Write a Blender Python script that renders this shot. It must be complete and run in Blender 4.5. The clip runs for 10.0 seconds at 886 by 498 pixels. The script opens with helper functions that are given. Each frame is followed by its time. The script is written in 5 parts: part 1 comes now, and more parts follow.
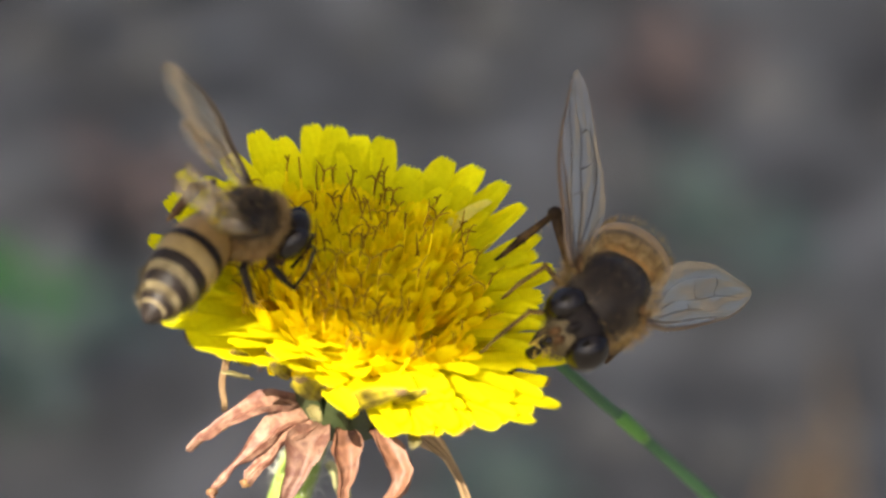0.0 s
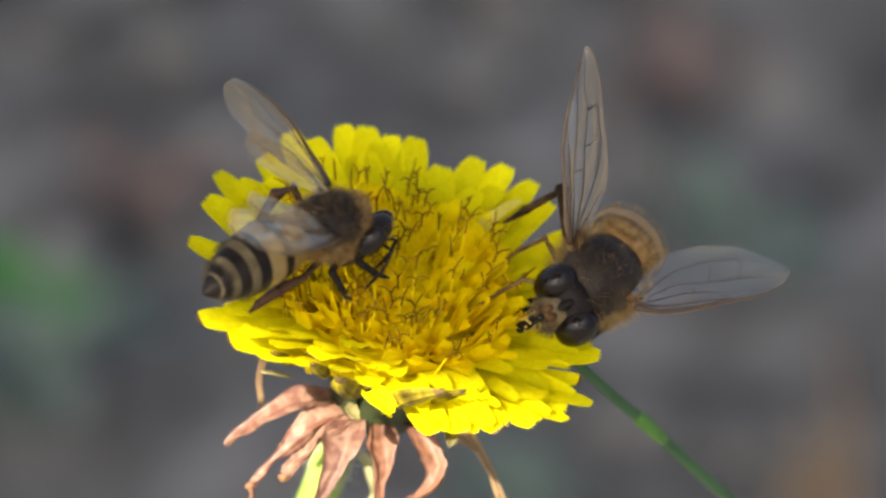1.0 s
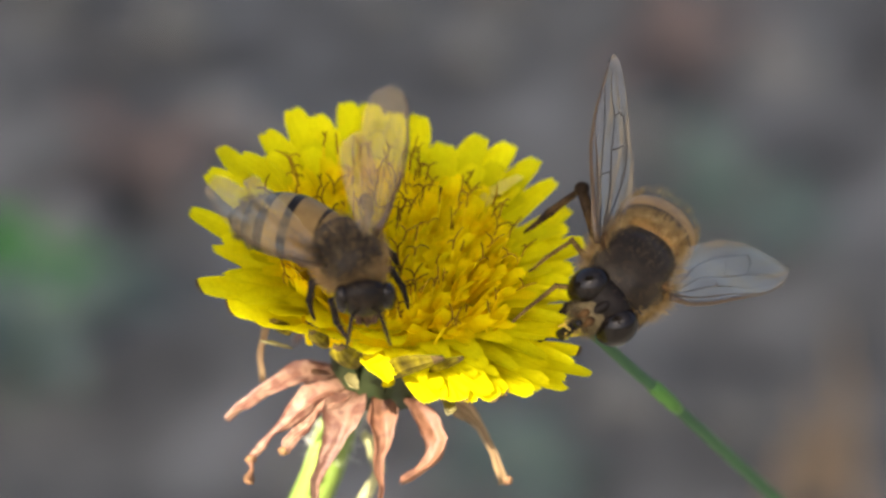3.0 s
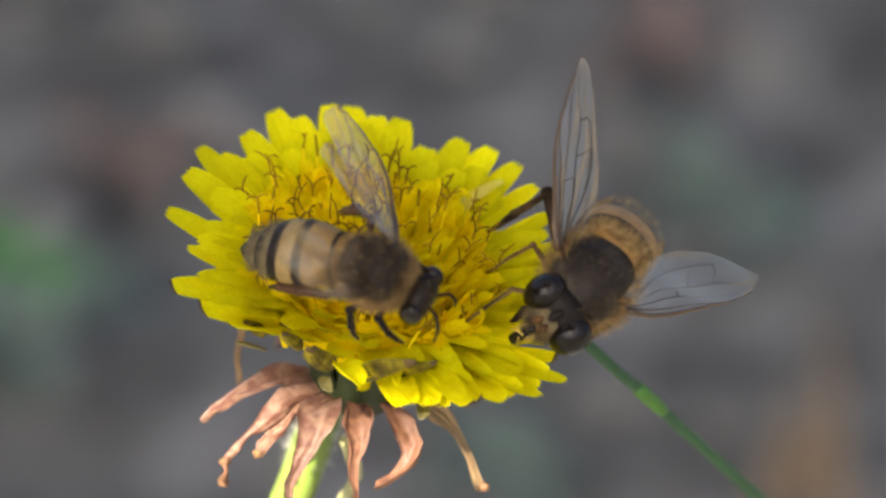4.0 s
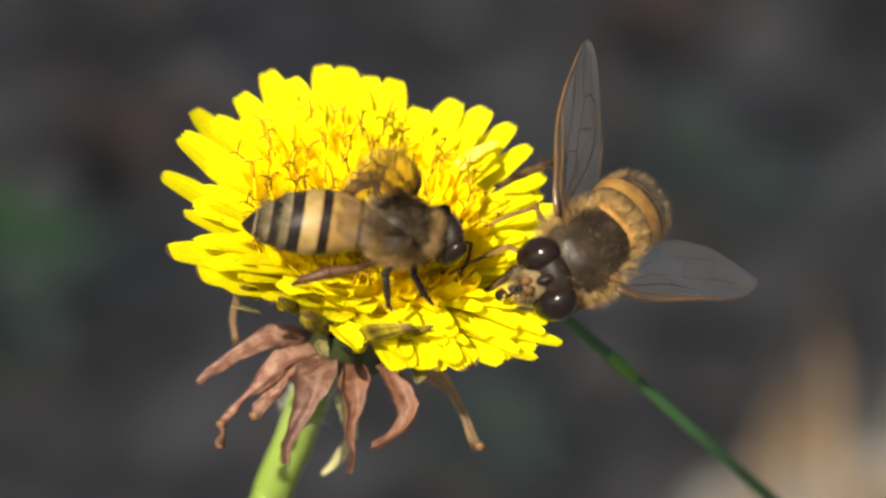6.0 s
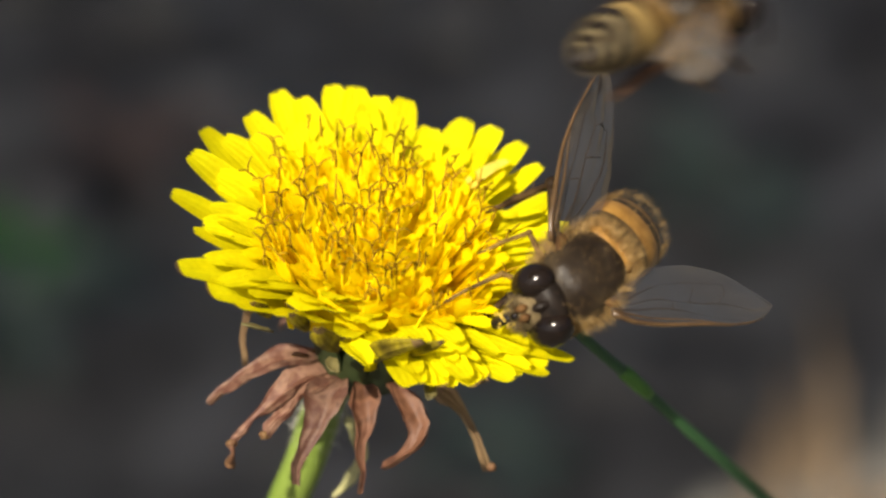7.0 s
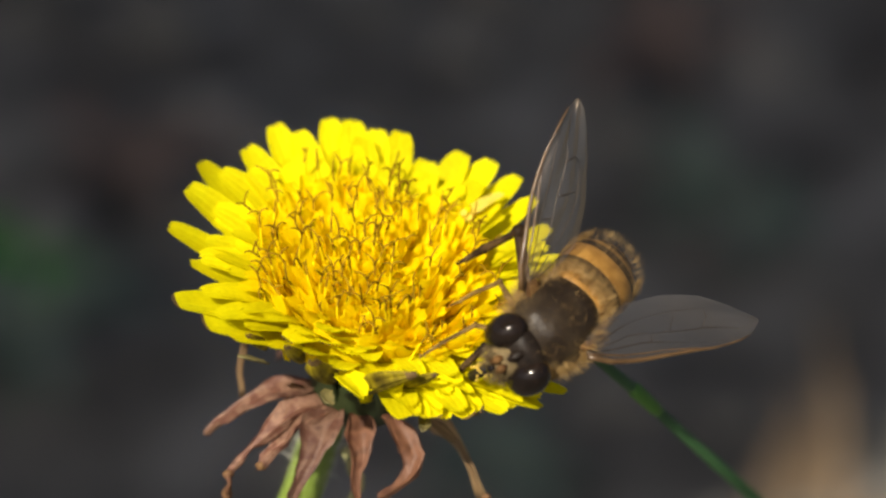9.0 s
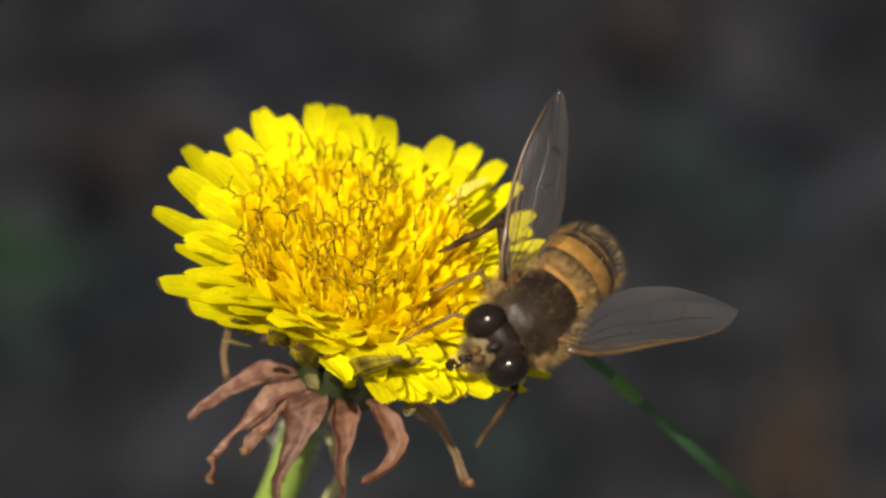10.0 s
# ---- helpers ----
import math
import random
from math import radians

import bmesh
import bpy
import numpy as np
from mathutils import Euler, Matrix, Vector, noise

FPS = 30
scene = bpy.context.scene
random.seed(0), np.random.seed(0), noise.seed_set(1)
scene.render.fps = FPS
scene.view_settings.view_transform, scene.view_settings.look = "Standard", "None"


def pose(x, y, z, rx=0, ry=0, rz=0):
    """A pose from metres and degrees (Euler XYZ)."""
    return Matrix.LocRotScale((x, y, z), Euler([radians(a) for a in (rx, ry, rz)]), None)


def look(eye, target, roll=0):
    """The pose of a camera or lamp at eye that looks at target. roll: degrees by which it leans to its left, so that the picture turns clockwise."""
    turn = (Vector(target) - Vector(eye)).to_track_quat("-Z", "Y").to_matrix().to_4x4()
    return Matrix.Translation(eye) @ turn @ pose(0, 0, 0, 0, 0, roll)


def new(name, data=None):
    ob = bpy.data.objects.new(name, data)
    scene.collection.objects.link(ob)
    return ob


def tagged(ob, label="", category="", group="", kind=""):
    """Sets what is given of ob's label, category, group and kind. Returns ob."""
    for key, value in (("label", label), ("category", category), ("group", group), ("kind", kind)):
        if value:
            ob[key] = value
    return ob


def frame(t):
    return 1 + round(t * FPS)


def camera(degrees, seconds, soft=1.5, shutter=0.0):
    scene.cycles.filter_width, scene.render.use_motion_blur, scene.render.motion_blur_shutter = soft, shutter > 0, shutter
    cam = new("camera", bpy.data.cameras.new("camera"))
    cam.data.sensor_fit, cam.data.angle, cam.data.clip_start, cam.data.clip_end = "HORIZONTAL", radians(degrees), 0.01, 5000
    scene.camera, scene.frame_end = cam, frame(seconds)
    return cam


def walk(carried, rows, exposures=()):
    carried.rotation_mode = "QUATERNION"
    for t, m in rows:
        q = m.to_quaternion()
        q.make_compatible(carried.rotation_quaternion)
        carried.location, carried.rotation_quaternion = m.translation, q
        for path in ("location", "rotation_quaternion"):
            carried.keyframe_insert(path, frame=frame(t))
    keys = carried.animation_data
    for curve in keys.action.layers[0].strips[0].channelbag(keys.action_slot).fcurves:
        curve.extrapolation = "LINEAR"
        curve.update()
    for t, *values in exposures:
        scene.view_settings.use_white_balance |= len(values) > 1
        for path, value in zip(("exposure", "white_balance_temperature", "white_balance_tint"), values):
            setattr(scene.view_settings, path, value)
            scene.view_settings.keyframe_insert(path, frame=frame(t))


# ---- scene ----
cam = camera(16, 10.0, soft=2.7, shutter=0.4)
MM = 0.001


def mm(x, y, z, rx=0, ry=0, rz=0):
    """A pose in millimetres and degrees."""
    return pose(x * MM, y * MM, z * MM, rx, ry, rz)


walk(cam, [
    (0, mm(0.00, -147.45, 303.24, 55.7, -0.0, 0.2)),
    (0.5, mm(0.00, -147.45, 303.24, 55.7, -0.0, 0.3)),
    (1, mm(0.00, -147.45, 303.24, 55.7, -0.0, 0.4)),
    (1.5, mm(0.00, -147.45, 303.24, 55.6, -0.0, 0.3)),
    (2, mm(0.00, -147.45, 303.24, 55.6, -0.0, 0.2)),
    (2.5, mm(0.00, -147.45, 303.24, 55.6, -0.0, 0.3)),
    (2.7, mm(0.00, -147.45, 303.24, 55.4, -0.0, 0.5)),
    (3.8, mm(0.00, -147.45, 303.24, 55.0, -0.0, 0.1)),
    (4, mm(0.00, -147.45, 303.24, 55.2, -0.0, 0.1)),
    (4.5, mm(0.00, -147.45, 303.24, 54.6, -0.0, 0.0)),
    (5, mm(0.00, -147.45, 303.24, 54.4, -0.0, -0.1)),
    (5.5, mm(0.00, -147.45, 303.24, 54.7, -0.0, -0.3)),
    (5.7, mm(0.00, -147.45, 303.24, 54.5, -0.0, 0.0)),
    (6.8, mm(0.00, -147.45, 303.24, 55.0, -0.0, 0.0)),
    (7, mm(0.00, -147.45, 303.24, 54.9, -0.0, 0.0)),
    (7.5, mm(0.00, -147.45, 303.24, 55.0, -0.0, 0.0)),
    (8, mm(0.00, -147.45, 303.24, 55.1, -0.0, 0.0)),
    (8.5, mm(0.00, -147.45, 303.24, 55.2, -0.0, -0.0)),
    (9, mm(0.00, -147.45, 303.24, 55.2, -0.0, 0.1)),
    (9.5, mm(0.00, -147.45, 303.24, 55.1, -0.0, 0.1)),
    (10, mm(0.00, -147.45, 303.24, 55.0, -0.0, -0.3))],
    exposures=[(0, 2.16), (1, 2.24), (2.5, 2.4), (4, 2.34), (4.5, 2.54), (5.2, 2.6), (5.4, 2.35), (5.5, 2.0), (5.7, 1.4), (6.2, 0.85), (6.8, 0.66), (7.0, 0.58), (7.3, 0.44), (7.6, 0.42), (10, 0.42)])
cam.data.dof.use_dof = True
cam.data.dof.focus_distance = 0.177
cam.data.dof.aperture_fstop = 23

# ---- light: sun from behind the left shoulder, blue sky
SUN_TO = Vector((-0.38, -0.55, 0.74)).normalized()
world = bpy.data.worlds.new("world")
scene.world = world
world.use_nodes = True
_nt = world.node_tree
_sky = _nt.nodes.new("ShaderNodeTexSky")
_sky.sky_type, _sky.sun_disc = "NISHITA", False
_sky.sun_elevation = math.asin(SUN_TO.z)
_sky.sun_rotation = math.atan2(SUN_TO.x, SUN_TO.y)
_sky.air_density, _sky.dust_density, _sky.ozone_density = 0.6, 5.0, 0.5
_nt.nodes["Background"].inputs["Strength"].default_value = 0.068
_nt.links.new(_sky.outputs[0], _nt.nodes["Background"].inputs["Color"])
sun = new("sun", bpy.data.lights.new("sun", "SUN"))
sun.data.energy, sun.data.angle, sun.data.color = 5.0, radians(0.53), (1.0, 0.89, 0.74)
sun.matrix_world = look(SUN_TO * 2, (0, 0, 0))


# ---- materials
def material(name, colors, scale=900.0, rough=0.6, bump=0.1, detail=4.0, spec=0.4, translucent=0.0,
             random_tone=0.0, ribs=0.0, fine=None, metallic=0.0, coat=0.0, stretch=(1, 1, 1), sheen=0.0):
    """Two-tone noise colour with a fine second layer and relief; sizes are per metre."""
    m = bpy.data.materials.new(name)
    m.use_nodes = True
    nt = m.node_tree
    nodes, links = nt.nodes, nt.links
    bsdf, out = nodes["Principled BSDF"], nodes["Material Output"]
    tc = nodes.new("ShaderNodeTexCoord")
    mp = nodes.new("ShaderNodeMapping")
    mp.inputs["Scale"].default_value = stretch
    links.new(tc.outputs["Object"], mp.inputs[0])
    n1 = nodes.new("ShaderNodeTexNoise")
    n1.inputs["Scale"].default_value, n1.inputs["Detail"].default_value = scale, detail
    links.new(mp.outputs[0], n1.inputs["Vector"])
    ramp = nodes.new("ShaderNodeValToRGB")
    els = ramp.color_ramp.elements
    while len(els) < len(colors):
        els.new(0.5)
    for i, c in enumerate(colors):
        els[i].position = 0.3 + 0.4 * i / max(1, len(colors) - 1)
        els[i].color = (*c, 1)
    links.new(n1.outputs[0], ramp.inputs[0])
    n2 = nodes.new("ShaderNodeTexNoise")
    n2.inputs["Scale"].default_value, n2.inputs["Detail"].default_value = fine or scale * 6, 3
    links.new(mp.outputs[0], n2.inputs["Vector"])
    hsv = nodes.new("ShaderNodeHueSaturation")
    links.new(ramp.outputs[0], hsv.inputs["Color"])
    mr = nodes.new("ShaderNodeMapRange")
    mr.inputs["To Min"].default_value, mr.inputs["To Max"].default_value = 0.85, 1.15
    links.new(n2.outputs[0], mr.inputs["Value"])
    value = mr.outputs[0]
    if random_tone:
        oi = nodes.new("ShaderNodeObjectInfo")
        mr2 = nodes.new("ShaderNodeMapRange")
        mr2.inputs["To Min"].default_value, mr2.inputs["To Max"].default_value = 1 - random_tone, 1 + random_tone * 0.4
        links.new(oi.outputs["Random"], mr2.inputs["Value"])
        mul = nodes.new("ShaderNodeMath")
        mul.operation = "MULTIPLY"
        links.new(value, mul.inputs[0])
        links.new(mr2.outputs[0], mul.inputs[1])
        value = mul.outputs[0]
    links.new(value, hsv.inputs["Value"])
    links.new(hsv.outputs[0], bsdf.inputs["Base Color"])
    bsdf.inputs["Roughness"].default_value = rough
    bsdf.inputs["Specular IOR Level"].default_value = spec
    bsdf.inputs["Metallic"].default_value = metallic
    bsdf.inputs["Coat Weight"].default_value = coat
    bsdf.inputs["Sheen Weight"].default_value = sheen
    height = n2.outputs[0]
    if ribs:
        uv = nodes.new("ShaderNodeSeparateXYZ")
        links.new(tc.outputs["UV"], uv.inputs[0])
        sn = nodes.new("ShaderNodeMath")
        sn.operation = "MULTIPLY"
        sn.inputs[1].default_value = ribs * 2 * math.pi
        links.new(uv.outputs["Y"], sn.inputs[0])
        si = nodes.new("ShaderNodeMath")
        si.operation = "SINE"
        links.new(sn.outputs[0], si.inputs[0])
        ad = nodes.new("ShaderNodeMath")
        ad.operation = "ADD"
        links.new(si.outputs[0], ad.inputs[0])
        links.new(n2.outputs[0], ad.inputs[1])
        height = ad.outputs[0]
    if bump:
        bp = nodes.new("ShaderNodeBump")
        bp.inputs["Strength"].default_value = bump
        bp.inputs["Distance"].default_value = 0.0001
        links.new(height, bp.inputs["Height"])
        links.new(bp.outputs[0], bsdf.inputs["Normal"])
    if translucent:
        tr = nodes.new("ShaderNodeBsdfTranslucent")
        links.new(hsv.outputs[0], tr.inputs["Color"])
        mx = nodes.new("ShaderNodeMixShader")
        mx.inputs[0].default_value = translucent
        links.new(bsdf.outputs[0], mx.inputs[1])
        links.new(tr.outputs[0], mx.inputs[2])
        links.new(mx.outputs[0], out.inputs["Surface"])
    return m


def wing_material(name, tint, film, share, gleam, slant=0.3):
    """A clear film: mostly transparent, with a thin share of pale scattering and gloss."""
    m = bpy.data.materials.new(name)
    m.use_nodes = True
    nodes, links = m.node_tree.nodes, m.node_tree.links
    out = nodes["Material Output"]
    nodes.remove(nodes["Principled BSDF"])
    tc = nodes.new("ShaderNodeTexCoord")
    n = nodes.new("ShaderNodeTexNoise")
    n.inputs["Scale"].default_value, n.inputs["Detail"].default_value = 900, 3
    mp = nodes.new("ShaderNodeMapping")
    mp.inputs["Scale"].default_value = (0.3, 1, 1)
    links.new(tc.outputs["Object"], mp.inputs[0])
    links.new(mp.outputs[0], n.inputs["Vector"])
    bp = nodes.new("ShaderNodeBump")
    bp.inputs["Strength"].default_value, bp.inputs["Distance"].default_value = 0.6, 0.0004
    links.new(n.outputs[0], bp.inputs["Height"])
    clear = nodes.new("ShaderNodeBsdfTransparent")
    clear.inputs["Color"].default_value = (*tint, 1)
    haze = nodes.new("ShaderNodeBsdfDiffuse")
    haze.inputs["Color"].default_value = (*film, 1)
    gloss = nodes.new("ShaderNodeBsdfGlossy")
    gloss.inputs["Color"].default_value, gloss.inputs["Roughness"].default_value = (0.95, 0.80, 0.60, 1), 0.22
    links.new(bp.outputs[0], gloss.inputs["Normal"])
    last = clear.outputs[0]
    for shader, k in ((haze, share), (gloss, gleam)):
        mr = nodes.new("ShaderNodeMapRange")
        mr.inputs["To Min"].default_value, mr.inputs["To Max"].default_value = k * 0.6, k * 1.4
        links.new(n.outputs[0], mr.inputs["Value"])
        amount = mr.outputs[0]
        if shader is gloss:
            # the film gleams where it is seen at a slant
            lw = nodes.new("ShaderNodeLayerWeight")
            lw.inputs["Blend"].default_value = 0.5
            pw = nodes.new("ShaderNodeMath")
            pw.operation, pw.inputs[1].default_value = "POWER", 2.5
            links.new(lw.outputs["Facing"], pw.inputs[0])
            ad = nodes.new("ShaderNodeMath")
            ad.operation, ad.use_clamp, ad.inputs[1].default_value = "MULTIPLY_ADD", True, slant
            links.new(pw.outputs[0], ad.inputs[0])
            links.new(mr.outputs[0], ad.inputs[2])
            amount = ad.outputs[0]
        mx = nodes.new("ShaderNodeMixShader")
        links.new(amount, mx.inputs[0])
        links.new(last, mx.inputs[1])
        links.new(shader.outputs[0], mx.inputs[2])
        last = mx.outputs[0]
    links.new(last, out.inputs["Surface"])
    return m


M_PETAL = material("petal_yellow", [(0.82, 0.73, 0.003), (0.86, 0.81, 0.005)], 500, 0.6, 0.16, translucent=0.4,
                   random_tone=0.18, ribs=4, spec=0.03)
M_PETAL_IN = material("petal_golden", [(0.95, 0.72, 0.002), (0.96, 0.835, 0.003)], 600, 0.6, 0.1, translucent=0.55,
                      random_tone=0.10, ribs=2, spec=0.03)
M_FADED = material("petal_faded_cream", [(0.74, 0.60, 0.04), (0.80, 0.69, 0.14)], 700, 0.6, 0.2, translucent=0.3, ribs=4, spec=0.05)
M_TIP = material("petal_tip_brown", [(0.045, 0.025, 0.009), (0.13, 0.08, 0.02)], 1500, 0.7, 0.4)
M_WITHER = material("petal_withered", [(0.045, 0.031, 0.004), (0.16, 0.125, 0.006), (0.42, 0.34, 0.008)], 900, 0.6, 0.4, ribs=4,
                    translucent=0.12, spec=0.2)
M_HUSK = material("husk_pale", [(0.10, 0.085, 0.03), (0.20, 0.175, 0.07)], 900, 0.7, 0.4)
M_STYLE = material("style_yellow", [(0.86, 0.62, 0.003), (0.88, 0.72, 0.005)], 900, 0.5, 0.1, random_tone=0.2, spec=0.03)
M_STIGMA = material("stigma_olive", [(0.20, 0.11, 0.006), (0.42, 0.26, 0.010)], 900, 0.6, 0.1, random_tone=0.4, spec=0.03)
M_BRACT = material("bract_salmon", [(0.060, 0.023, 0.014), (0.185, 0.102, 0.066), (0.092, 0.035, 0.022), (0.15, 0.073, 0.045)], 900, 0.6, 0.35,
                   random_tone=0.35, fine=2600, ribs=2)
# redder bracts, their colour also darkened for the shade of the flower head
M_BRACT_RED_SHADED = material("bract_russet_shaded", [(0.055, 0.020, 0.010), (0.16, 0.072, 0.038), (0.085, 0.030, 0.016)], 900, 0.6, 0.35, random_tone=0.25, fine=2600, ribs=2)
M_BRACT_TIP = material("bract_tip_ochre", [(0.17, 0.10, 0.03), (0.12, 0.05, 0.03)], 900, 0.7, 0.6)
M_BRACT_D = material("bract_brown", [(0.16, 0.10, 0.05), (0.26, 0.17, 0.08)], 500, 0.65, 0.5, ribs=3)
# green darkened to carry the shade beneath the petals
M_CALYX_SHADED = material("calyx_green_shaded", [(0.012, 0.020, 0.005), (0.028, 0.042, 0.010)], 400, 0.6, 0.4)
M_DRY = material("bract_dried_pale", [(0.24, 0.24, 0.10), (0.38, 0.36, 0.18)], 700, 0.7, 0.5)
M_STEM = material("stem_green", [(0.13, 0.22, 0.025), (0.22, 0.30, 0.055)], 250, 0.5, 0.3, stretch=(1, 1, 0.15), translucent=0.1)
M_STALK = material("stalk_green", [(0.020, 0.068, 0.025), (0.036, 0.10, 0.032)], 200, 0.5, 0.2, stretch=(1, 1, 0.2))
M_STALK_LIT = material("stalk_lit_green", [(0.05, 0.15, 0.02), (0.085, 0.20, 0.03)], 200, 0.5, 0.2, stretch=(1, 1, 0.2))
M_WOOL = material("wool_pale", [(0.6, 0.6, 0.5), (0.7, 0.68, 0.58)], 900, 0.9, 0.1)
M_DARK = material("chitin_black", [(0.010, 0.008, 0.007), (0.022, 0.016, 0.012)], 1500, 0.35, 0.25, spec=0.08)
M_BAND = material("chitin_band", [(0.008, 0.006, 0.005), (0.018, 0.013, 0.010)], 1800, 0.34, 0.3, spec=0.12)
M_AMBER = material("chitin_amber", [(0.20, 0.097, 0.016), (0.32, 0.172, 0.036)], 1200, 0.4, 0.3, spec=0.5)
M_HONEY = material("chitin_honey", [(0.20, 0.115, 0.030), (0.29, 0.175, 0.052)], 1200, 0.45, 0.3, spec=0.35)
M_FLY_BAND = material("chitin_dark_brown", [(0.016, 0.010, 0.005), (0.055, 0.033, 0.014)], 900, 0.4, 0.3, spec=0.2)
M_SCUT = material("scutellum_gold", [(0.22, 0.11, 0.022), (0.34, 0.18, 0.04)], 900, 0.4, 0.3, spec=0.4)
M_TAN = material("chitin_tan", [(0.21, 0.14, 0.042), (0.29, 0.20, 0.068)], 1400, 0.5, 0.35)
M_PALE = material("hair_band_pale", [(0.13, 0.10, 0.052), (0.21, 0.172, 0.095)], 2500, 0.8, 0.5, stretch=(0.2, 1, 1), spec=0.1)
M_FUR = material("fur_tan", [(0.20, 0.11, 0.032), (0.36, 0.23, 0.08), (0.58, 0.40, 0.17)], 1700, 0.7, 0.0, sheen=0.2, translucent=0.4)
M_FUR_GOLD = material("fur_golden", [(0.17, 0.10, 0.03), (0.39, 0.25, 0.085), (0.64, 0.45, 0.19)], 1700, 0.7, 0.0, sheen=0.2, translucent=0.4)
M_FUR_DARK = material("fur_brown", [(0.022, 0.014, 0.007), (0.06, 0.038, 0.018)], 900, 0.7, 0.0)
M_THORAX = material("thorax_brown", [(0.009, 0.006, 0.004), (0.021, 0.0145, 0.009), (0.045, 0.033, 0.019)], 380, 0.40, 0.6, spec=0.16, fine=1800)
M_EYE = material("compound_eye_dark", [(0.005, 0.004, 0.004), (0.014, 0.009, 0.006)], 500, 0.16, 0.0, spec=0.26, fine=16000)
M_FACE = material("face_dusty", [(0.065, 0.045, 0.018), (0.17, 0.125, 0.055)], 1500, 0.8, 0.5)
M_LEG = material("leg_brown", [(0.022, 0.012, 0.007), (0.07, 0.036, 0.015), (0.16, 0.085, 0.03)], 700, 0.5, 0.2, spec=0.05)
M_FLY_LEG = material("leg_black_brown", [(0.010, 0.007, 0.005), (0.03, 0.018, 0.009), (0.09, 0.055, 0.022)], 700, 0.5, 0.2, spec=0.05)
M_LEG_PALE = material("leg_amber_dusted", [(0.05, 0.03, 0.010), (0.17, 0.105, 0.03), (0.30, 0.20, 0.05)], 700, 0.5, 0.2, spec=0.05)
M_LEG_RED = material("leg_chestnut", [(0.032, 0.015, 0.007), (0.085, 0.038, 0.014)], 900, 0.45, 0.2, spec=0.2)
M_POLLEN = material("pollen_yellow", [(0.62, 0.42, 0.05), (0.75, 0.55, 0.10)], 2000, 0.8, 0.4)
M_VEIN = material("vein_brown", [(0.014, 0.009, 0.005), (0.036, 0.022, 0.011)], 900, 0.3, 0.1)
M_EDGE = material("wing_edge_bronze", [(0.05, 0.028, 0.012), (0.12, 0.07, 0.028)], 900, 0.3, 0.2, spec=0.5)
M_WING = wing_material("wing_film_smoky", (0.82, 0.79, 0.75), (0.56, 0.51, 0.44), 0.04, 0.19)
M_WING_B = wing_material("wing_film_amber", (0.90, 0.82, 0.66), (0.54, 0.43, 0.28), 0.17, 0.08, 1.2)
M_HEAD = material("head_black_brown", [(0.007, 0.005, 0.004), (0.018, 0.012, 0.008)], 900, 0.45, 0.4, spec=0.15)


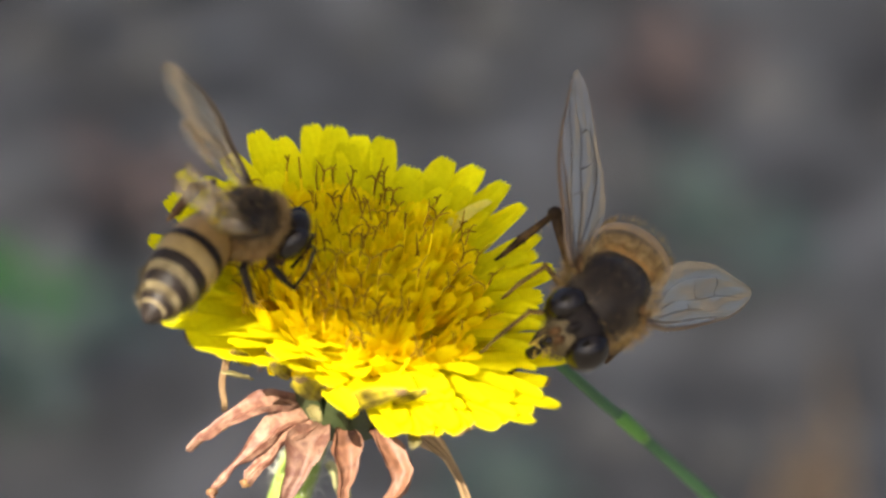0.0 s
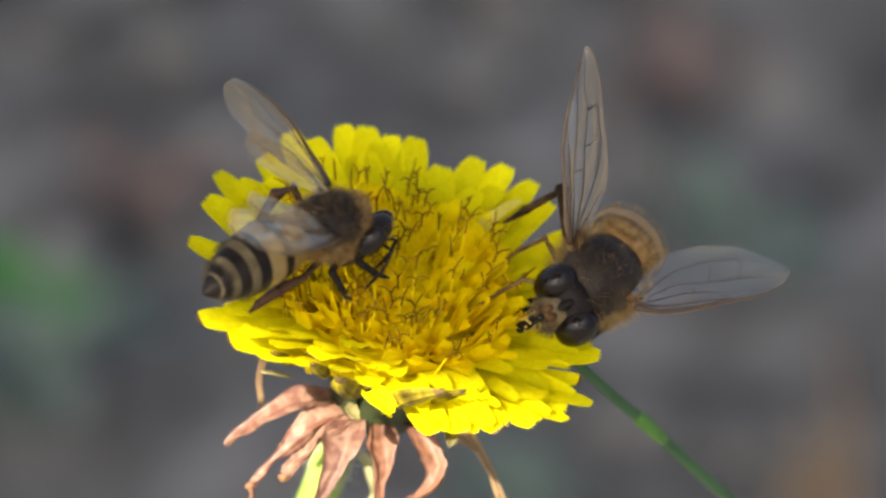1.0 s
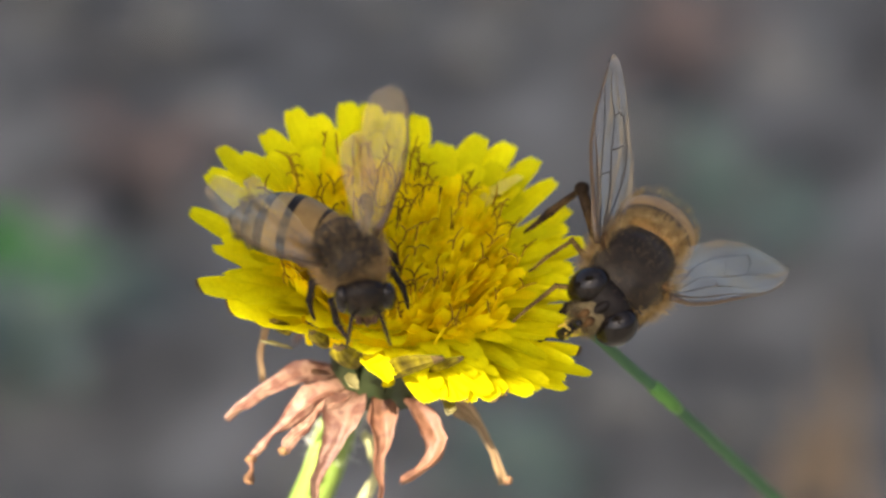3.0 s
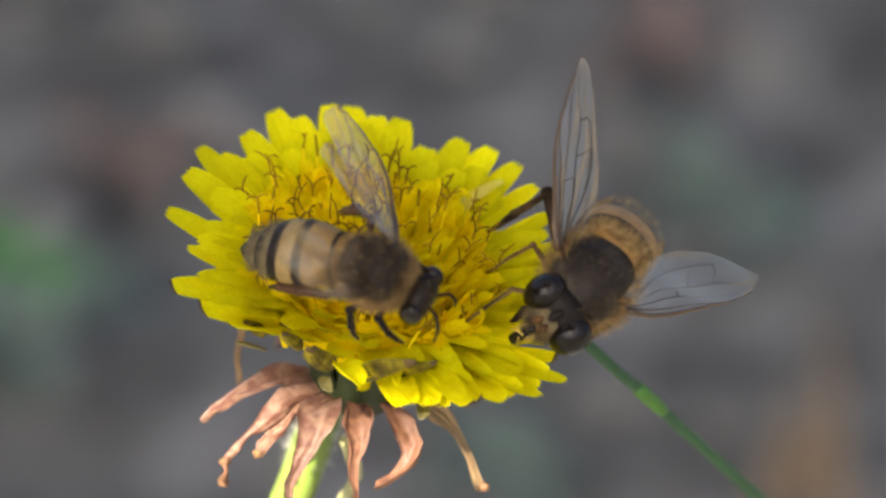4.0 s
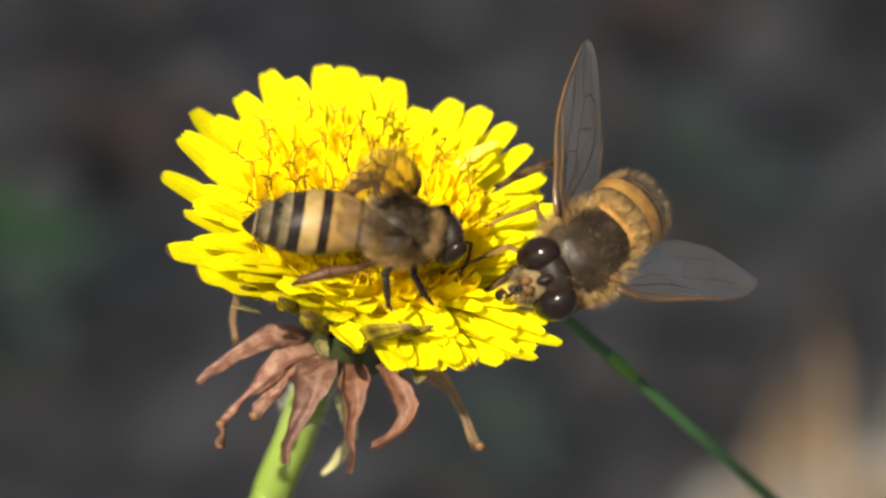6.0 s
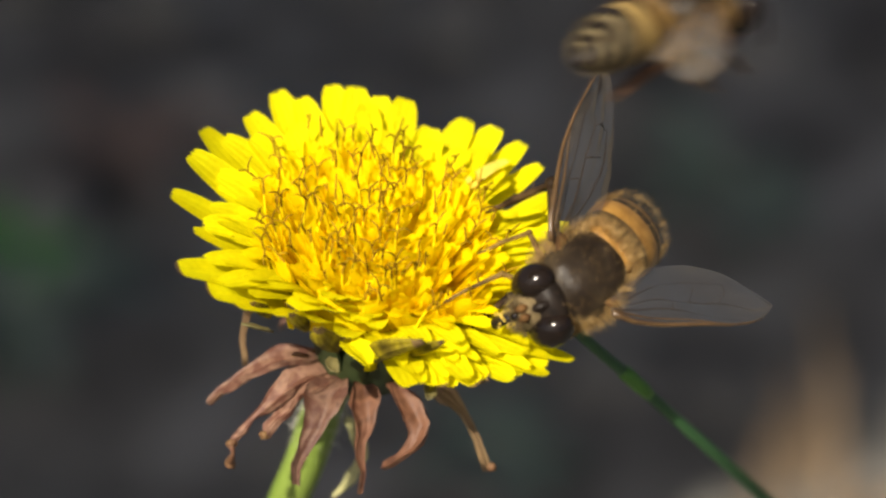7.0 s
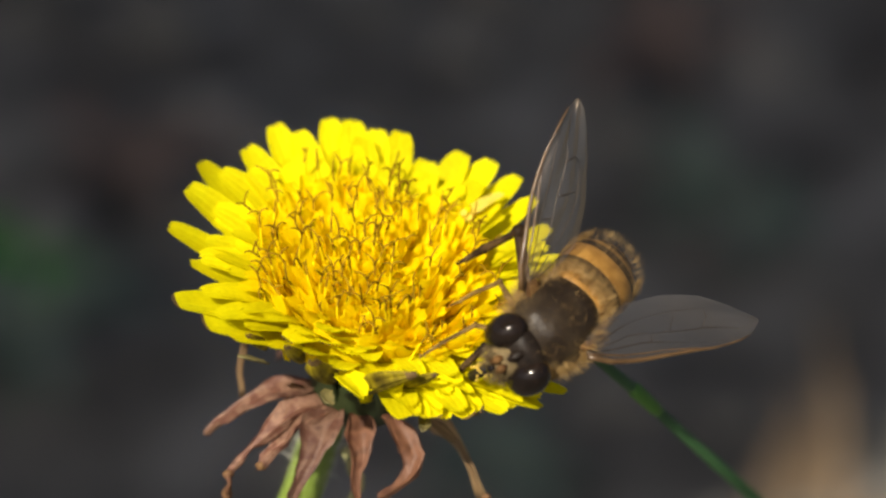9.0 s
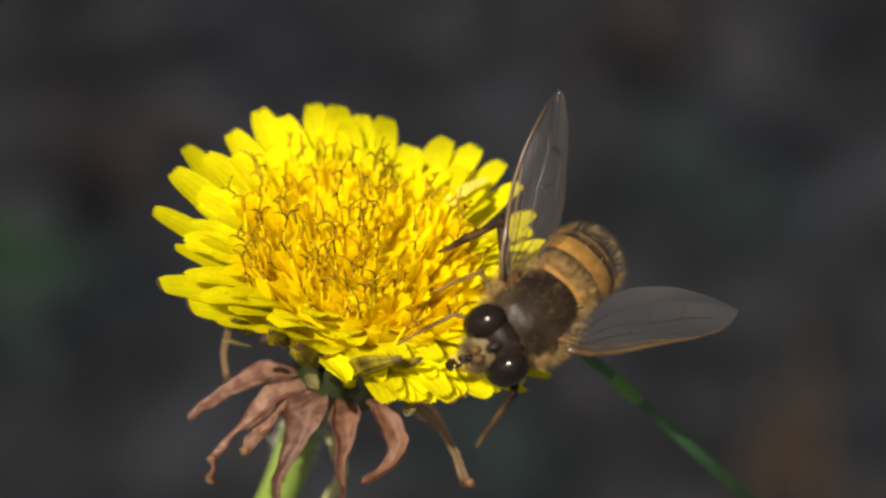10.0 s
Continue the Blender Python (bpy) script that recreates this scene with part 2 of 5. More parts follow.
# ---- mesh helpers (all in millimetres)
class Shape:
    def __init__(self):
        self.v, self.f, self.m, self.uv = [], [], [], {}

    def add(self, verts, faces, mat=0):
        o = len(self.v)
        self.v += [tuple(p) for p in verts]
        self.f += [tuple(i + o for i in f) for f in faces]
        self.m += [mat] * len(faces)

    def grid(self, rows, mat=0, closed=False, uv=False):
        """Rows of points joined into a skin."""
        o, n = len(self.v), len(rows[0])
        for i, r in enumerate(rows):
            for j, p in enumerate(r):
                if uv:
                    self.uv[len(self.v)] = (i / (len(rows) - 1), j / (n - 1))
                self.v.append(tuple(p))
        for i in range(len(rows) - 1):
            for j in range(n if closed else n - 1):
                k = (j + 1) % n
                self.f.append((o + i * n + j, o + i * n + k, o + (i + 1) * n + k, o + (i + 1) * n + j))
                self.m.append(mat(i) if callable(mat) else mat)

    def tube(self, pts, radii, sides=6, mat=0):
        pts = [Vector(p) for p in pts]
        rows, side = [], None
        for i, p in enumerate(pts):
            d = (pts[min(i + 1, len(pts) - 1)] - pts[max(i - 1, 0)]).normalized()
            if side is None:
                side = d.orthogonal().normalized()
            side = (side - d * side.dot(d)).normalized()
            up = d.cross(side)
            r = radii[i] if isinstance(radii, (list, tuple)) else radii
            rows.append([p + side * (math.cos(a) * r) + up * (math.sin(a) * r)
                         for a in (2 * math.pi * k / sides for k in range(sides))])
        o = len(self.v)
        self.grid(rows, mat, closed=True)
        last = o + (len(rows) - 1) * sides
        self.f += [tuple(range(o + sides - 1, o - 1, -1)), tuple(range(last, last + sides))]
        self.m += [mat(0) if callable(mat) else mat] * 2

    def blob(self, c, r, seg=24, ring=14, mat=0, rough=0.0, power=1.0):
        rows = []
        for i in range(ring + 1):
            th = math.pi * i / ring
            row = []
            for j in range(seg):
                ph = 2 * math.pi * j / seg
                d = Vector((math.cos(th), math.sin(th) * math.cos(ph), math.sin(th) * math.sin(ph)))
                k = 1 + rough * noise.noise(d * 2.3 + Vector(c))
                s = [math.copysign(abs(q) ** power, q) for q in d]
                row.append((c[0] + r[0] * s[0] * k, c[1] + r[1] * s[1] * k, c[2] + r[2] * s[2] * k))
            rows.append(row)
        self.grid(rows, mat, closed=True)

    def hairs(self, c, r, count, length, width=0.05, keep=None, lean=(0, 0, 0), seed=1, jitter=0.5):
        """Tapered hairs on an ellipsoid."""
        rng = random.Random(seed)
        for _ in range(count):
            z, ph = rng.uniform(-1, 1), rng.uniform(0, 2 * math.pi)
            s = math.sqrt(1 - z * z)
            d = Vector((s * math.cos(ph), s * math.sin(ph), z))
            if keep and not keep(d, rng):
                continue
            p = Vector((c[0] + d.x * r[0], c[1] + d.y * r[1], c[2] + d.z * r[2])) - d * 0.05
            n = Vector((d.x / r[0], d.y / r[1], d.z / r[2])).normalized()
            n = (n + Vector(lean) + Vector([rng.gauss(0, jitter * 0.5) for _ in range(3)])).normalized()
            side = n.orthogonal().normalized()
            side = Matrix.Rotation(rng.uniform(0, 6.28), 3, n) @ side
            ln = length * rng.uniform(0.6, 1.25)
            bend = Vector(lean) * ln * 0.3
            a, b = p + side * width / 2, p - side * width / 2
            q = p + n * ln * 0.55
            self.add([a, b, q - side * width * 0.35, q + side * width * 0.35, p + n * ln + bend],
                     [(0, 1, 2, 3), (3, 2, 4)])

    def mesh(self, name, mats, smooth=True):
        me = bpy.data.meshes.new(name)
        me.from_pydata([(x * MM, y * MM, z * MM) for x, y, z in self.v], [], self.f)
        for m in mats if isinstance(mats, (list, tuple)) else [mats]:
            me.materials.append(m)
        me.polygons.foreach_set("material_index", self.m)
        me.polygons.foreach_set("use_smooth", [smooth] * len(self.f))
        if self.uv:
            layer = me.uv_layers.new(name="uv")
            for loop in me.loops:
                layer.data[loop.index].uv = self.uv.get(loop.vertex_index, (0, 0))
        me.update()
        return me


def part(name, shape, mats, parent=None, label="", smooth=True, at=None):
    """One mesh object under a thing or under a part."""
    ob = new(name, shape.mesh(name, mats, smooth) if isinstance(shape, Shape) else shape)
    ob.parent = parent
    if at is not None:
        ob.matrix_basis = at
    if label:
        tagged(ob, label)
    return ob


def thing(name, label, category, at=None, group=""):
    ob = new(name)
    ob.empty_display_size = 0.002
    if at is not None:
        ob.matrix_basis = at
    return tagged(ob, label, category, group)


def curve3(p0, p1, p2, n):
    """Points on a quadratic curve."""
    p0, p1, p2 = Vector(p0), Vector(p1), Vector(p2)
    return [p0 * (1 - s) ** 2 + p1 * 2 * s * (1 - s) + p2 * s * s for s in (i / (n - 1) for i in range(n))]


def strip(shape, pts, widths, up, across=5, cup=0.0, teeth=0.0, thick=0.0, twist=0.0, rng=None, mat=0, tip_roll=0.0):
    """A leaf-like strip along pts: cupped across, toothed at its tip, with thickness if given."""
    rows, under = [], []
    n = len(pts)
    for i, p in enumerate(pts):
        d = (pts[min(i + 1, n - 1)] - pts[max(i - 1, 0)]).normalized()
        u = Vector(up) - d * Vector(up).dot(d)
        u.normalize()
        side = d.cross(u)
        u2 = Matrix.Rotation(twist * i / (n - 1), 3, d) @ u
        s2 = Matrix.Rotation(twist * i / (n - 1), 3, d) @ side
        row, low = [], []
        for j in range(across):
            k = 2 * j / (across - 1) - 1
            q = p + s2 * (k * widths[i] / 2) + u2 * (cup * k * k * widths[i])
            if teeth and i == n - 1:
                q = q + d * (teeth * (1 if j % 2 == 0 else -0.6) * (0.6 + 0.8 * (rng or random).random()) * (1.0 - 0.5 * abs(k)))
            row.append(q)
            low.append(q - u2 * thick)
        rows.append(row)
        under.append(low)
    shape.grid(rows, mat, uv=True)
    if thick:
        shape.grid([list(reversed(r)) for r in under], mat, uv=True)
        ring = [r[0] for r in rows] + rows[-1][1:] + [r[-1] for r in reversed(rows[:-1])] + list(reversed(rows[0][1:-1]))
        ring2 = [r[0] for r in under] + under[-1][1:] + [r[-1] for r in reversed(under[:-1])] + list(reversed(under[0][1:-1]))
        shape.grid([ring, ring2], mat, closed=True)


# ---- the ground: one sheet of shaded soil to the horizon
def build_ground():
    xs = [-6000, -2500, -1000, -500] + list(range(-300, 301, 12)) + [500, 1000, 2500, 6000]
    ys = [-4000, -1500, -600, -200] + list(range(0, 1001, 14)) + [1300, 2000, 4000, 9000]
    s = Shape()
    s.grid([[(x, y, 7 * noise.noise(Vector((x, y, 0)) * 0.012) + 2.5 * noise.noise(Vector((x, y, 5)) * 0.06)
              if abs(x) < 400 and -100 < y < 1100 else 0) for x in xs] for y in ys])
    m = material("soil_grey", [(0.034, 0.0325, 0.0295), (0.096, 0.0935, 0.085), (0.190, 0.186, 0.171)], 42, 0.9, 0.6, detail=6, fine=260, spec=0.2)
    return tagged(part("ground", s, m), "grey dry soil with leaf litter, out of focus", "ground", kind="structure")


def build_litter():
    """Small stones and crumbs on the soil."""
    rng = random.Random(4)
    s = Shape()
    for _ in range(380):
        x, y, r = rng.uniform(-190, 190), rng.uniform(60, 760), rng.uniform(2, 8.5)
        s.blob((x, y, r * 0.3), (r, r * rng.uniform(0.6, 1), r * rng.uniform(0.4, 0.7)), 7, 5, rough=0.3)
    m = material("stone_grey", [(0.06, 0.058, 0.051), (0.24, 0.233, 0.206)], 40, 0.9, 0.4)
    return tagged(part("pebbles", s, m), "grey pebbles and crumbs of earth on the soil", "gravel", kind="stuff")


def leaf_clump(name, label, x, y, size, count, mats, seed, spread=1.0):
    """A low rosette of leaves standing on the soil."""
    rng = random.Random(seed)
    t = thing(name, label, "weed", mm(x, y, 0))
    for i in range(count):
        a = 2 * math.pi * i / count + rng.uniform(-0.3, 0.3)
        ln = size * rng.uniform(0.7, 1.2)
        d = Vector((math.cos(a), math.sin(a), 0))
        pts = curve3((0, 0, 0), d * ln * 0.5 * spread + Vector((0, 0, ln * 0.6)), d * ln * spread + Vector((0, 0, ln * rng.uniform(0.1, 0.5))), 7)
        w = [ln * 0.32 * math.sin(math.pi * (0.08 + 0.9 * k / 6)) for k in range(7)]
        s = Shape()
        strip(s, pts, w, (0, 0, 1), cup=0.12, thick=0.3)
        part("leaf", s, mats, t)
    return t


M_LEAF = material("leaf_green", [(0.025, 0.12, 0.014), (0.05, 0.20, 0.025)], 90, 0.5, 0.3)
M_LEAF_GREY = material("leaf_grey_green", [(0.07, 0.10, 0.075), (0.11, 0.145, 0.11)], 60, 0.6, 0.3)
M_LITTER = material("dead_leaf_russet", [(0.115, 0.08, 0.063), (0.165, 0.12, 0.097)], 60, 0.7, 0.3)
M_STRAW = material("straw_tan", [(0.20, 0.148, 0.095), (0.28, 0.21, 0.138)], 60, 0.6, 0.3, stretch=(1, 1, 0.2))
build_ground()
build_litter()
leaf_clump("weed", "green weed leaves on the soil, out of focus", -74, 276, 16, 8, M_LEAF, 1)
leaf_clump("weed", "grey-green weed leaves on the soil, out of focus", -69, 258, 22, 8, M_LEAF_GREY, 2)
leaf_clump("weed", "grey-green weed leaves on the soil, out of focus", 8, 224, 15, 8, M_LEAF_GREY, 3)
leaf_clump("weed", "grey-green weed leaves on the soil, out of focus", 48, 293, 22, 7, M_LEAF_GREY, 4)
leaf_clump("dead_leaf_heap", "russet dead leaves on the soil, out of focus", 40, 347, 18, 5, M_LITTER, 5)
leaf_clump("dead_leaf_heap", "russet dead leaves on the soil, out of focus", -55, 308, 20, 5, M_LITTER, 6)


# ---- dry grass standing in the sun behind
def dry_tuft(x, y, seed, blades, height, spread, gather):
    """A tuft of dry blades; gather draws their tips together."""
    rng = random.Random(seed)
    t = thing("dry_grass", "tan dry grass tuft on the soil, out of focus", "grass", mm(x, y, 0), "dry grass")
    for i in range(blades):
        a = rng.uniform(0, 6.28)
        b = Vector((rng.uniform(-spread, spread), rng.uniform(-4, 4), 0))
        h = height * rng.uniform(0.55, 1.05)
        top = b * (1 - gather) + Vector((math.cos(a) * h * 0.1, math.sin(a) * h * 0.1, h))
        pts = curve3(b, b + Vector((0, 0, h * 0.55)), top, 7)
        s = Shape()
        strip(s, pts, [3.0 * (1 - 0.85 * (k / 6) ** 1.5) for k in range(7)], (0.2, -1, 0), cup=0.1, thick=0.3)
        part("blade", s, M_STRAW, t)
    return t


dry_tuft(52, 217, 1, 6, 27, 5, 0.9)
dry_tuft(56, 220, 5, 3, 36, 2, 0.6)
dry_tuft(64, 211, 2, 8, 10, 7, 0.2)
dry_tuft(54, 207, 3, 9, 7, 8, 0.2)
dry_tuft(42, 204, 4, 7, 5, 6, 0.2)
dry_tuft(68, 204, 6, 9, 7, 8, 0.2)
dry_tuft(56, 200, 7, 9, 5, 9, 0.2)

# ---- the dandelion
HEAD = Matrix(((0.99756, 0.0, 0.06983, -4.646), (0.00365, 0.99863, -0.05221, -0.722), (-0.06973, 0.05234, 0.99619, 198.969), (0, 0, 0, 1)))
HEAD_M = Matrix.Translation(HEAD.translation * MM) @ HEAD.to_3x3().to_4x4()
# outermost petals: bearing round the head, reach and height of the tip
RAYS = [(-160, 11.6, 1.2), (-174, 10.2, 1.7), (171, 11.7, 2.0), (155, 11.8, 2.5), (145, 12.3, 2.8), (132, 11.2, 3.1),
        (120, 11.9, 3.4), (115, 10.8, 3.4), (104, 11.3, 3.6), (97, 11.0, 3.6), (89, 10.4, 3.4), (81, 10.4, 3.4),
        (70, 9.2, 2.6), (59, 10.2, 3.2), (50, 10.9, 3.0), (41, 11.3, 2.7), (32, 11.3, 2.2), (21, 11.1, 1.7)]
RAYS += [(9, 11.3, 1.0), (-8, 11.7, 0.4), (-20, 12.5, -0.2), (-33, 13.3, -1.2), (-40, 12.7, -1.6), (-47, 11.5, -1.8),
         (-56, 10.6, -2.0), (-66, 9.8, -2.1), (-76, 9.3, -2.1), (-90, 7.6, -1.6), (-103, 6.9, -0.8), (-117, 6.9, -0.3),
         (-131, 8.0, -0.1), (-141, 9.4, 0.2), (-151, 10.5, 0.7)]


def reach(deg):
    """Tip reach and height at a bearing, between the outermost petals."""
    rays = sorted((a % 360, r, h) for a, r, h in RAYS)
    deg %= 360
    for (a, r, h), (b, q, k) in zip(rays, rays[1:] + [(rays[0][0] + 360, *rays[0][1:])]):
        for d in (deg, deg + 360):
            if a <= d <= b:
                w = (d - a) / (b - a)
                return r + (q - r) * w, h + (k - h) * w
    return 10.0, 1.0


def petal_shape(deg, r0, z0, r, z, w, rng, lift=0.7, teeth=0.15, cup=None, brown=0, wild=1.0):
    """A strap-shaped petal: a narrow tube below, a flat blade above, five small teeth at the tip."""
    d = Vector((math.cos(radians(deg)), math.sin(radians(deg)), 0))
    side = Vector((-d.y, d.x, 0))
    up = Vector((0, 0, 1))
    base, tip = d * r0 + up * z0, d * r + up * z
    mid = d * (r0 + (r - r0) * 0.30) + up * (z0 + (z - z0) * lift) + side * rng.uniform(-0.5, 0.5) * wild
    steps = (0, 0.16, 0.32, 0.48, 0.63, 0.76, 0.87, 0.95, 0.985, 1.0)
    pts = [base * (1 - s) ** 2 + mid * 2 * s * (1 - s) + tip * s * s for s in steps]
    bow = rng.uniform(-0.25, 0.35)
    pts = [p + up * bow * math.sin(math.pi * s) for p, s in zip(pts, steps)]
    ws = [w * k for k in (0.40, 0.57, 0.76, 0.92, 1.02, 1.01, 0.88, 0.72, 0.56, 0.38)]
    s = Shape()
    strip(s, pts, ws, up - d * 0.2, across=7, cup=rng.uniform(0.02, 0.12) if cup is None else cup, teeth=teeth, twist=rng.uniform(-0.3, 0.3) * wild, rng=rng,
          mat=(lambda i: 1 if i >= 9 - brown else 0) if brown else 0)
    s.v = [tuple(HEAD @ Vector(p)) for p in s.v]
    return s


def build_flower():
    rng = random.Random(11)
    f = thing("dandelion", "open yellow dandelion with reflexed salmon bracts on a green stem", "flower")
    # outer rays; those of the near left side have dry brown tips
    for i, (a, r, h) in enumerate(RAYS):
        dry = -170 < a < -96 or a in (-56, -66)
        w = 2.2 if a > 0 else 2.6 if a < -135 else 1.75
        part("petal", petal_shape(a, 2.9, -4.4, r, h, w * rng.uniform(0.9, 1.08), rng, 0.6, brown=1 if dry else 0), [M_PETAL, M_TIP], f,
             "yellow petal with a dry brown tip" if dry else "")
    # a second layer under the near right rim
    for a, r, h in ((15, 10.9, 1.3), (0, 11.0, 0.5), (-14, 11.5, -0.2), (-27, 12.3, -1.1), (-37, 12.2, -1.7), (-44, 11.5, -2.0), (-52, 10.7, -2.2), (-61, 9.8, -2.4)):
        part("petal", petal_shape(a, 2.9, -4.6, r * rng.uniform(0.93, 1), h, 1.8 * rng.uniform(0.9, 1.1), rng, 0.55, 0.18, rng.uniform(0.1, 0.25), 1 if a in (-27, -52) else 0, 2),
             [M_PETAL, M_TIP], f, "yellow petal with a dry brown tip" if a in (-27, -52) else "")
    # inner rings of full petals: share of the reach, base radius, count, width
    for share, r0, count, w, mat in ((0.90, 2.9, 25, 2.1, M_PETAL), (0.82, 2.9, 28, 1.9, M_PETAL), (0.73, 2.9, 32, 1.5, M_PETAL), (0.64, 2.9, 38, 1.2, M_PETAL_IN)):
        off = rng.uniform(0, 12)
        for i in range(count):
            a = off + 360 * i / count + rng.uniform(-6, 6)
            r, h = reach(a)
            k = share * rng.uniform(0.90, 1.09) * (0.95 if 25 < a % 360 < 165 else 1)
            z = h * share ** 1.4 + 2.4 * (1 - share) + rng.uniform(-0.3, 0.3)
            near = 1 if 190 < a % 360 < 345 else 0
            if near:
                z = h * share ** 1.4 + 2.4 * (1 - share) + rng.uniform(-0.08, 0.12)
            narrow = 0.95 if near else 1.0
            tip = near and a % 360 < 285 and share > 0.85 and rng.random() < 0.5
            part("petal", petal_shape(a + near * rng.uniform(-4, 4), r0, -4.2 + 0.8 * (1 - share), r * k, z, w * narrow * rng.uniform(0.85, 1.12), rng,
                                      0.85, 0.16 + 0.08 * near, rng.uniform(0.03, 0.10) if near else rng.uniform(0.08, 0.25) if share < 0.7 else None,
                                      1 if tip else 0, 1 - 0.7 * near), [mat, M_TIP], f, "yellow petal with a dry brown tip" if tip else "")
    # narrow petals that fill the near rim
    for i in range(16):
        a = 275 + 72 * (i + 0.5) / 16 + rng.uniform(-2, 2)
        r, h = reach(a)
        k = rng.uniform(0.80, 1.0)
        part("petal", petal_shape(a, 2.9, -4.3, r * k, h * k + 2.0 * (1 - k) + rng.uniform(-0.1, 0.3), rng.uniform(1.0, 1.4), rng, 0.8, 0.22,
                                  rng.uniform(0.12, 0.35), 0, 0.8), M_PETAL, f)
    s = petal_shape(36, 2.8, -3.4, 9.3, 2.9, 1.0, rng, 0.9, 0.1, 0.05)
    part("petal", s, M_FADED, f, "faded cream petal")
    # the packed base of the florets
    s = Shape()
    s.blob((0, 0.8, -1.9), (5.2, 5.2, 3.7), 36, 22, rough=0.14)
    s.v = [tuple(HEAD @ Vector(p)) for p in s.v]
    part("disc", s, M_PETAL_IN, f, "golden mass of packed florets")
    # upright florets of the middle: a rolled tube that opens into a narrow toothed strap
    florets = []
    for v in range(16):
        s = Shape()
        ln, w, out = rng.uniform(5.2, 6.6), rng.uniform(1.1, 1.7), rng.uniform(0.0, 0.9)
        steps = (0, 0.2, 0.4, 0.55, 0.7, 0.82, 0.91, 0.97, 1.0)
        pts = [Vector((out * q ** 3 - out, 0.12 * math.sin(4 * q + v), ln * (q - 1))) for q in steps]
        strip(s, pts, [w * k for k in (0.5, 0.55, 0.65, 0.8, 0.96, 1.0, 0.95, 0.82, 0.6)], (-1, 0, 0.1), across=7, cup=rng.uniform(0.12, 0.36),
              teeth=0.16, twist=rng.uniform(-0.5, 0.5), rng=rng)
        florets.append(s.mesh("floret", M_PETAL_IN))
    # styles: a yellow column, dark above, forked into two curling arms; some not yet forked
    styles = []
    for v in range(18):
        s = Shape()
        h = rng.uniform(0.7, 2.1)
        lean = rng.uniform(-0.35, 0.6)
        top = Vector((lean, 0.25 * rng.uniform(-1, 1), h))
        s.tube(curve3((0, 0, -1.8), (lean * 0.1, 0, h * 0.4), top, 8), [0.08, 0.08, 0.08, 0.078, 0.074, 0.07, 0.066, 0.062], 6, lambda i: 0 if i < 5 else 1)
        turn, kind = rng.uniform(0, 3.14), v % 6
        for k in (-1, 1):
            arm = rng.uniform(0.6, 1.25) * (0.5 if kind == 0 else 1)
            curl = rng.uniform(0.5, 3.2) if kind else 0.3
            p, ang, pts = top.copy(), 0.25, [top.copy()]
            for q in range(6):
                x, z = math.sin(ang) * arm / 6, math.cos(ang) * arm / 6
                p = p + Vector((k * x * math.cos(turn), k * x * math.sin(turn), z))
                pts.append(p.copy())
                ang += curl / 6
            s.tube(pts, [0.06, 0.06, 0.058, 0.055, 0.05, 0.044, 0.03], 5, 1)
        styles.append(s.mesh("style", [M_STYLE, M_STIGMA]))
    n = 250
    for i in range(n):
        q = (i + 0.5) / n
        a = i * 2.399963
        r, h = reach(math.degrees(a))
        rr = r * 0.63 * math.sqrt(q) * rng.uniform(0.96, 1.04)
        share = 0.63 * math.sqrt(q)
        z = h * share ** 1.4 + 2.9 * (1 - share) + rng.uniform(-0.4, 0.35)
        d = Vector((math.cos(a), math.sin(a), 0))
        tip, base = d * rr + Vector((0, 0, z)), d * (rr * 0.72) + Vector((0, 0, -4.2))
        up = (tip - base).normalized()
        side = up.cross(d).normalized()
        m = Matrix((side.cross(up), side, up)).transposed().to_4x4()
        m.translation = tip * MM
        part("floret", florets[rng.randrange(len(florets))], None, f, at=HEAD_M @ m @ pose(0, 0, 0, rng.uniform(-7, 7), rng.uniform(-7, 9), rng.uniform(-35, 35)))
        if rng.random() < 0.48:
            part("style", styles[rng.randrange(len(styles))], None, f,
                 at=HEAD_M @ m @ mm(rng.uniform(-0.3, 0.1), rng.uniform(-0.2, 0.2), rng.uniform(-0.7, 0.1), rng.uniform(-9, 9), rng.uniform(-10, 10), rng.uniform(-90, 90)))
    # short petals of the near rim, rolled up so that their olive undersides show
    for lab, p0, p1, p2, w in (("rolled-up petal with an olive underside", (-1.8, -5.6, -2.8), (-2.7, -7.0, -1.6), (-3.0, -7.1, 0.1), 1.7),
                               ("rolled-up petal with an olive underside", (0.3, -6.4, -2.7), (0.7, -8.5, -0.6), (2.8, -8.5, 0.6), 1.7),
                               ("small olive rolled-up petal", (2.1, -6.6, -2.0), (3.2, -8.1, -0.4), (3.9, -8.1, 0.4), 0.9),
                               ("small olive rolled-up petal", (-3.6, -5.0, -1.9), (-4.2, -6.1, -0.7), (-4.5, -6.1, 0.2), 1.0),
                               ("small olive rolled-up petal", (-5.7, -4.0, -1.9), (-6.4, -4.9, -0.8), (-6.7, -4.9, -0.1), 0.9)):
        s = Shape()
        pts = curve3(p0, p1, p2, 9)
        strip(s, pts, [w * k for k in (0.5, 0.8, 1.0, 1.05, 1.0, 0.88, 0.7, 0.48, 0.22)], Vector((0, 1, 0.35)), across=9, cup=0.36, teeth=0.14, thick=0.08,
              rng=rng, mat=lambda i: 1 if i >= 7 else 0)
        s.v = [tuple(HEAD @ Vector(p)) for p in s.v]
        part("rolled_petal", s, [M_WITHER, M_TIP], f, lab)
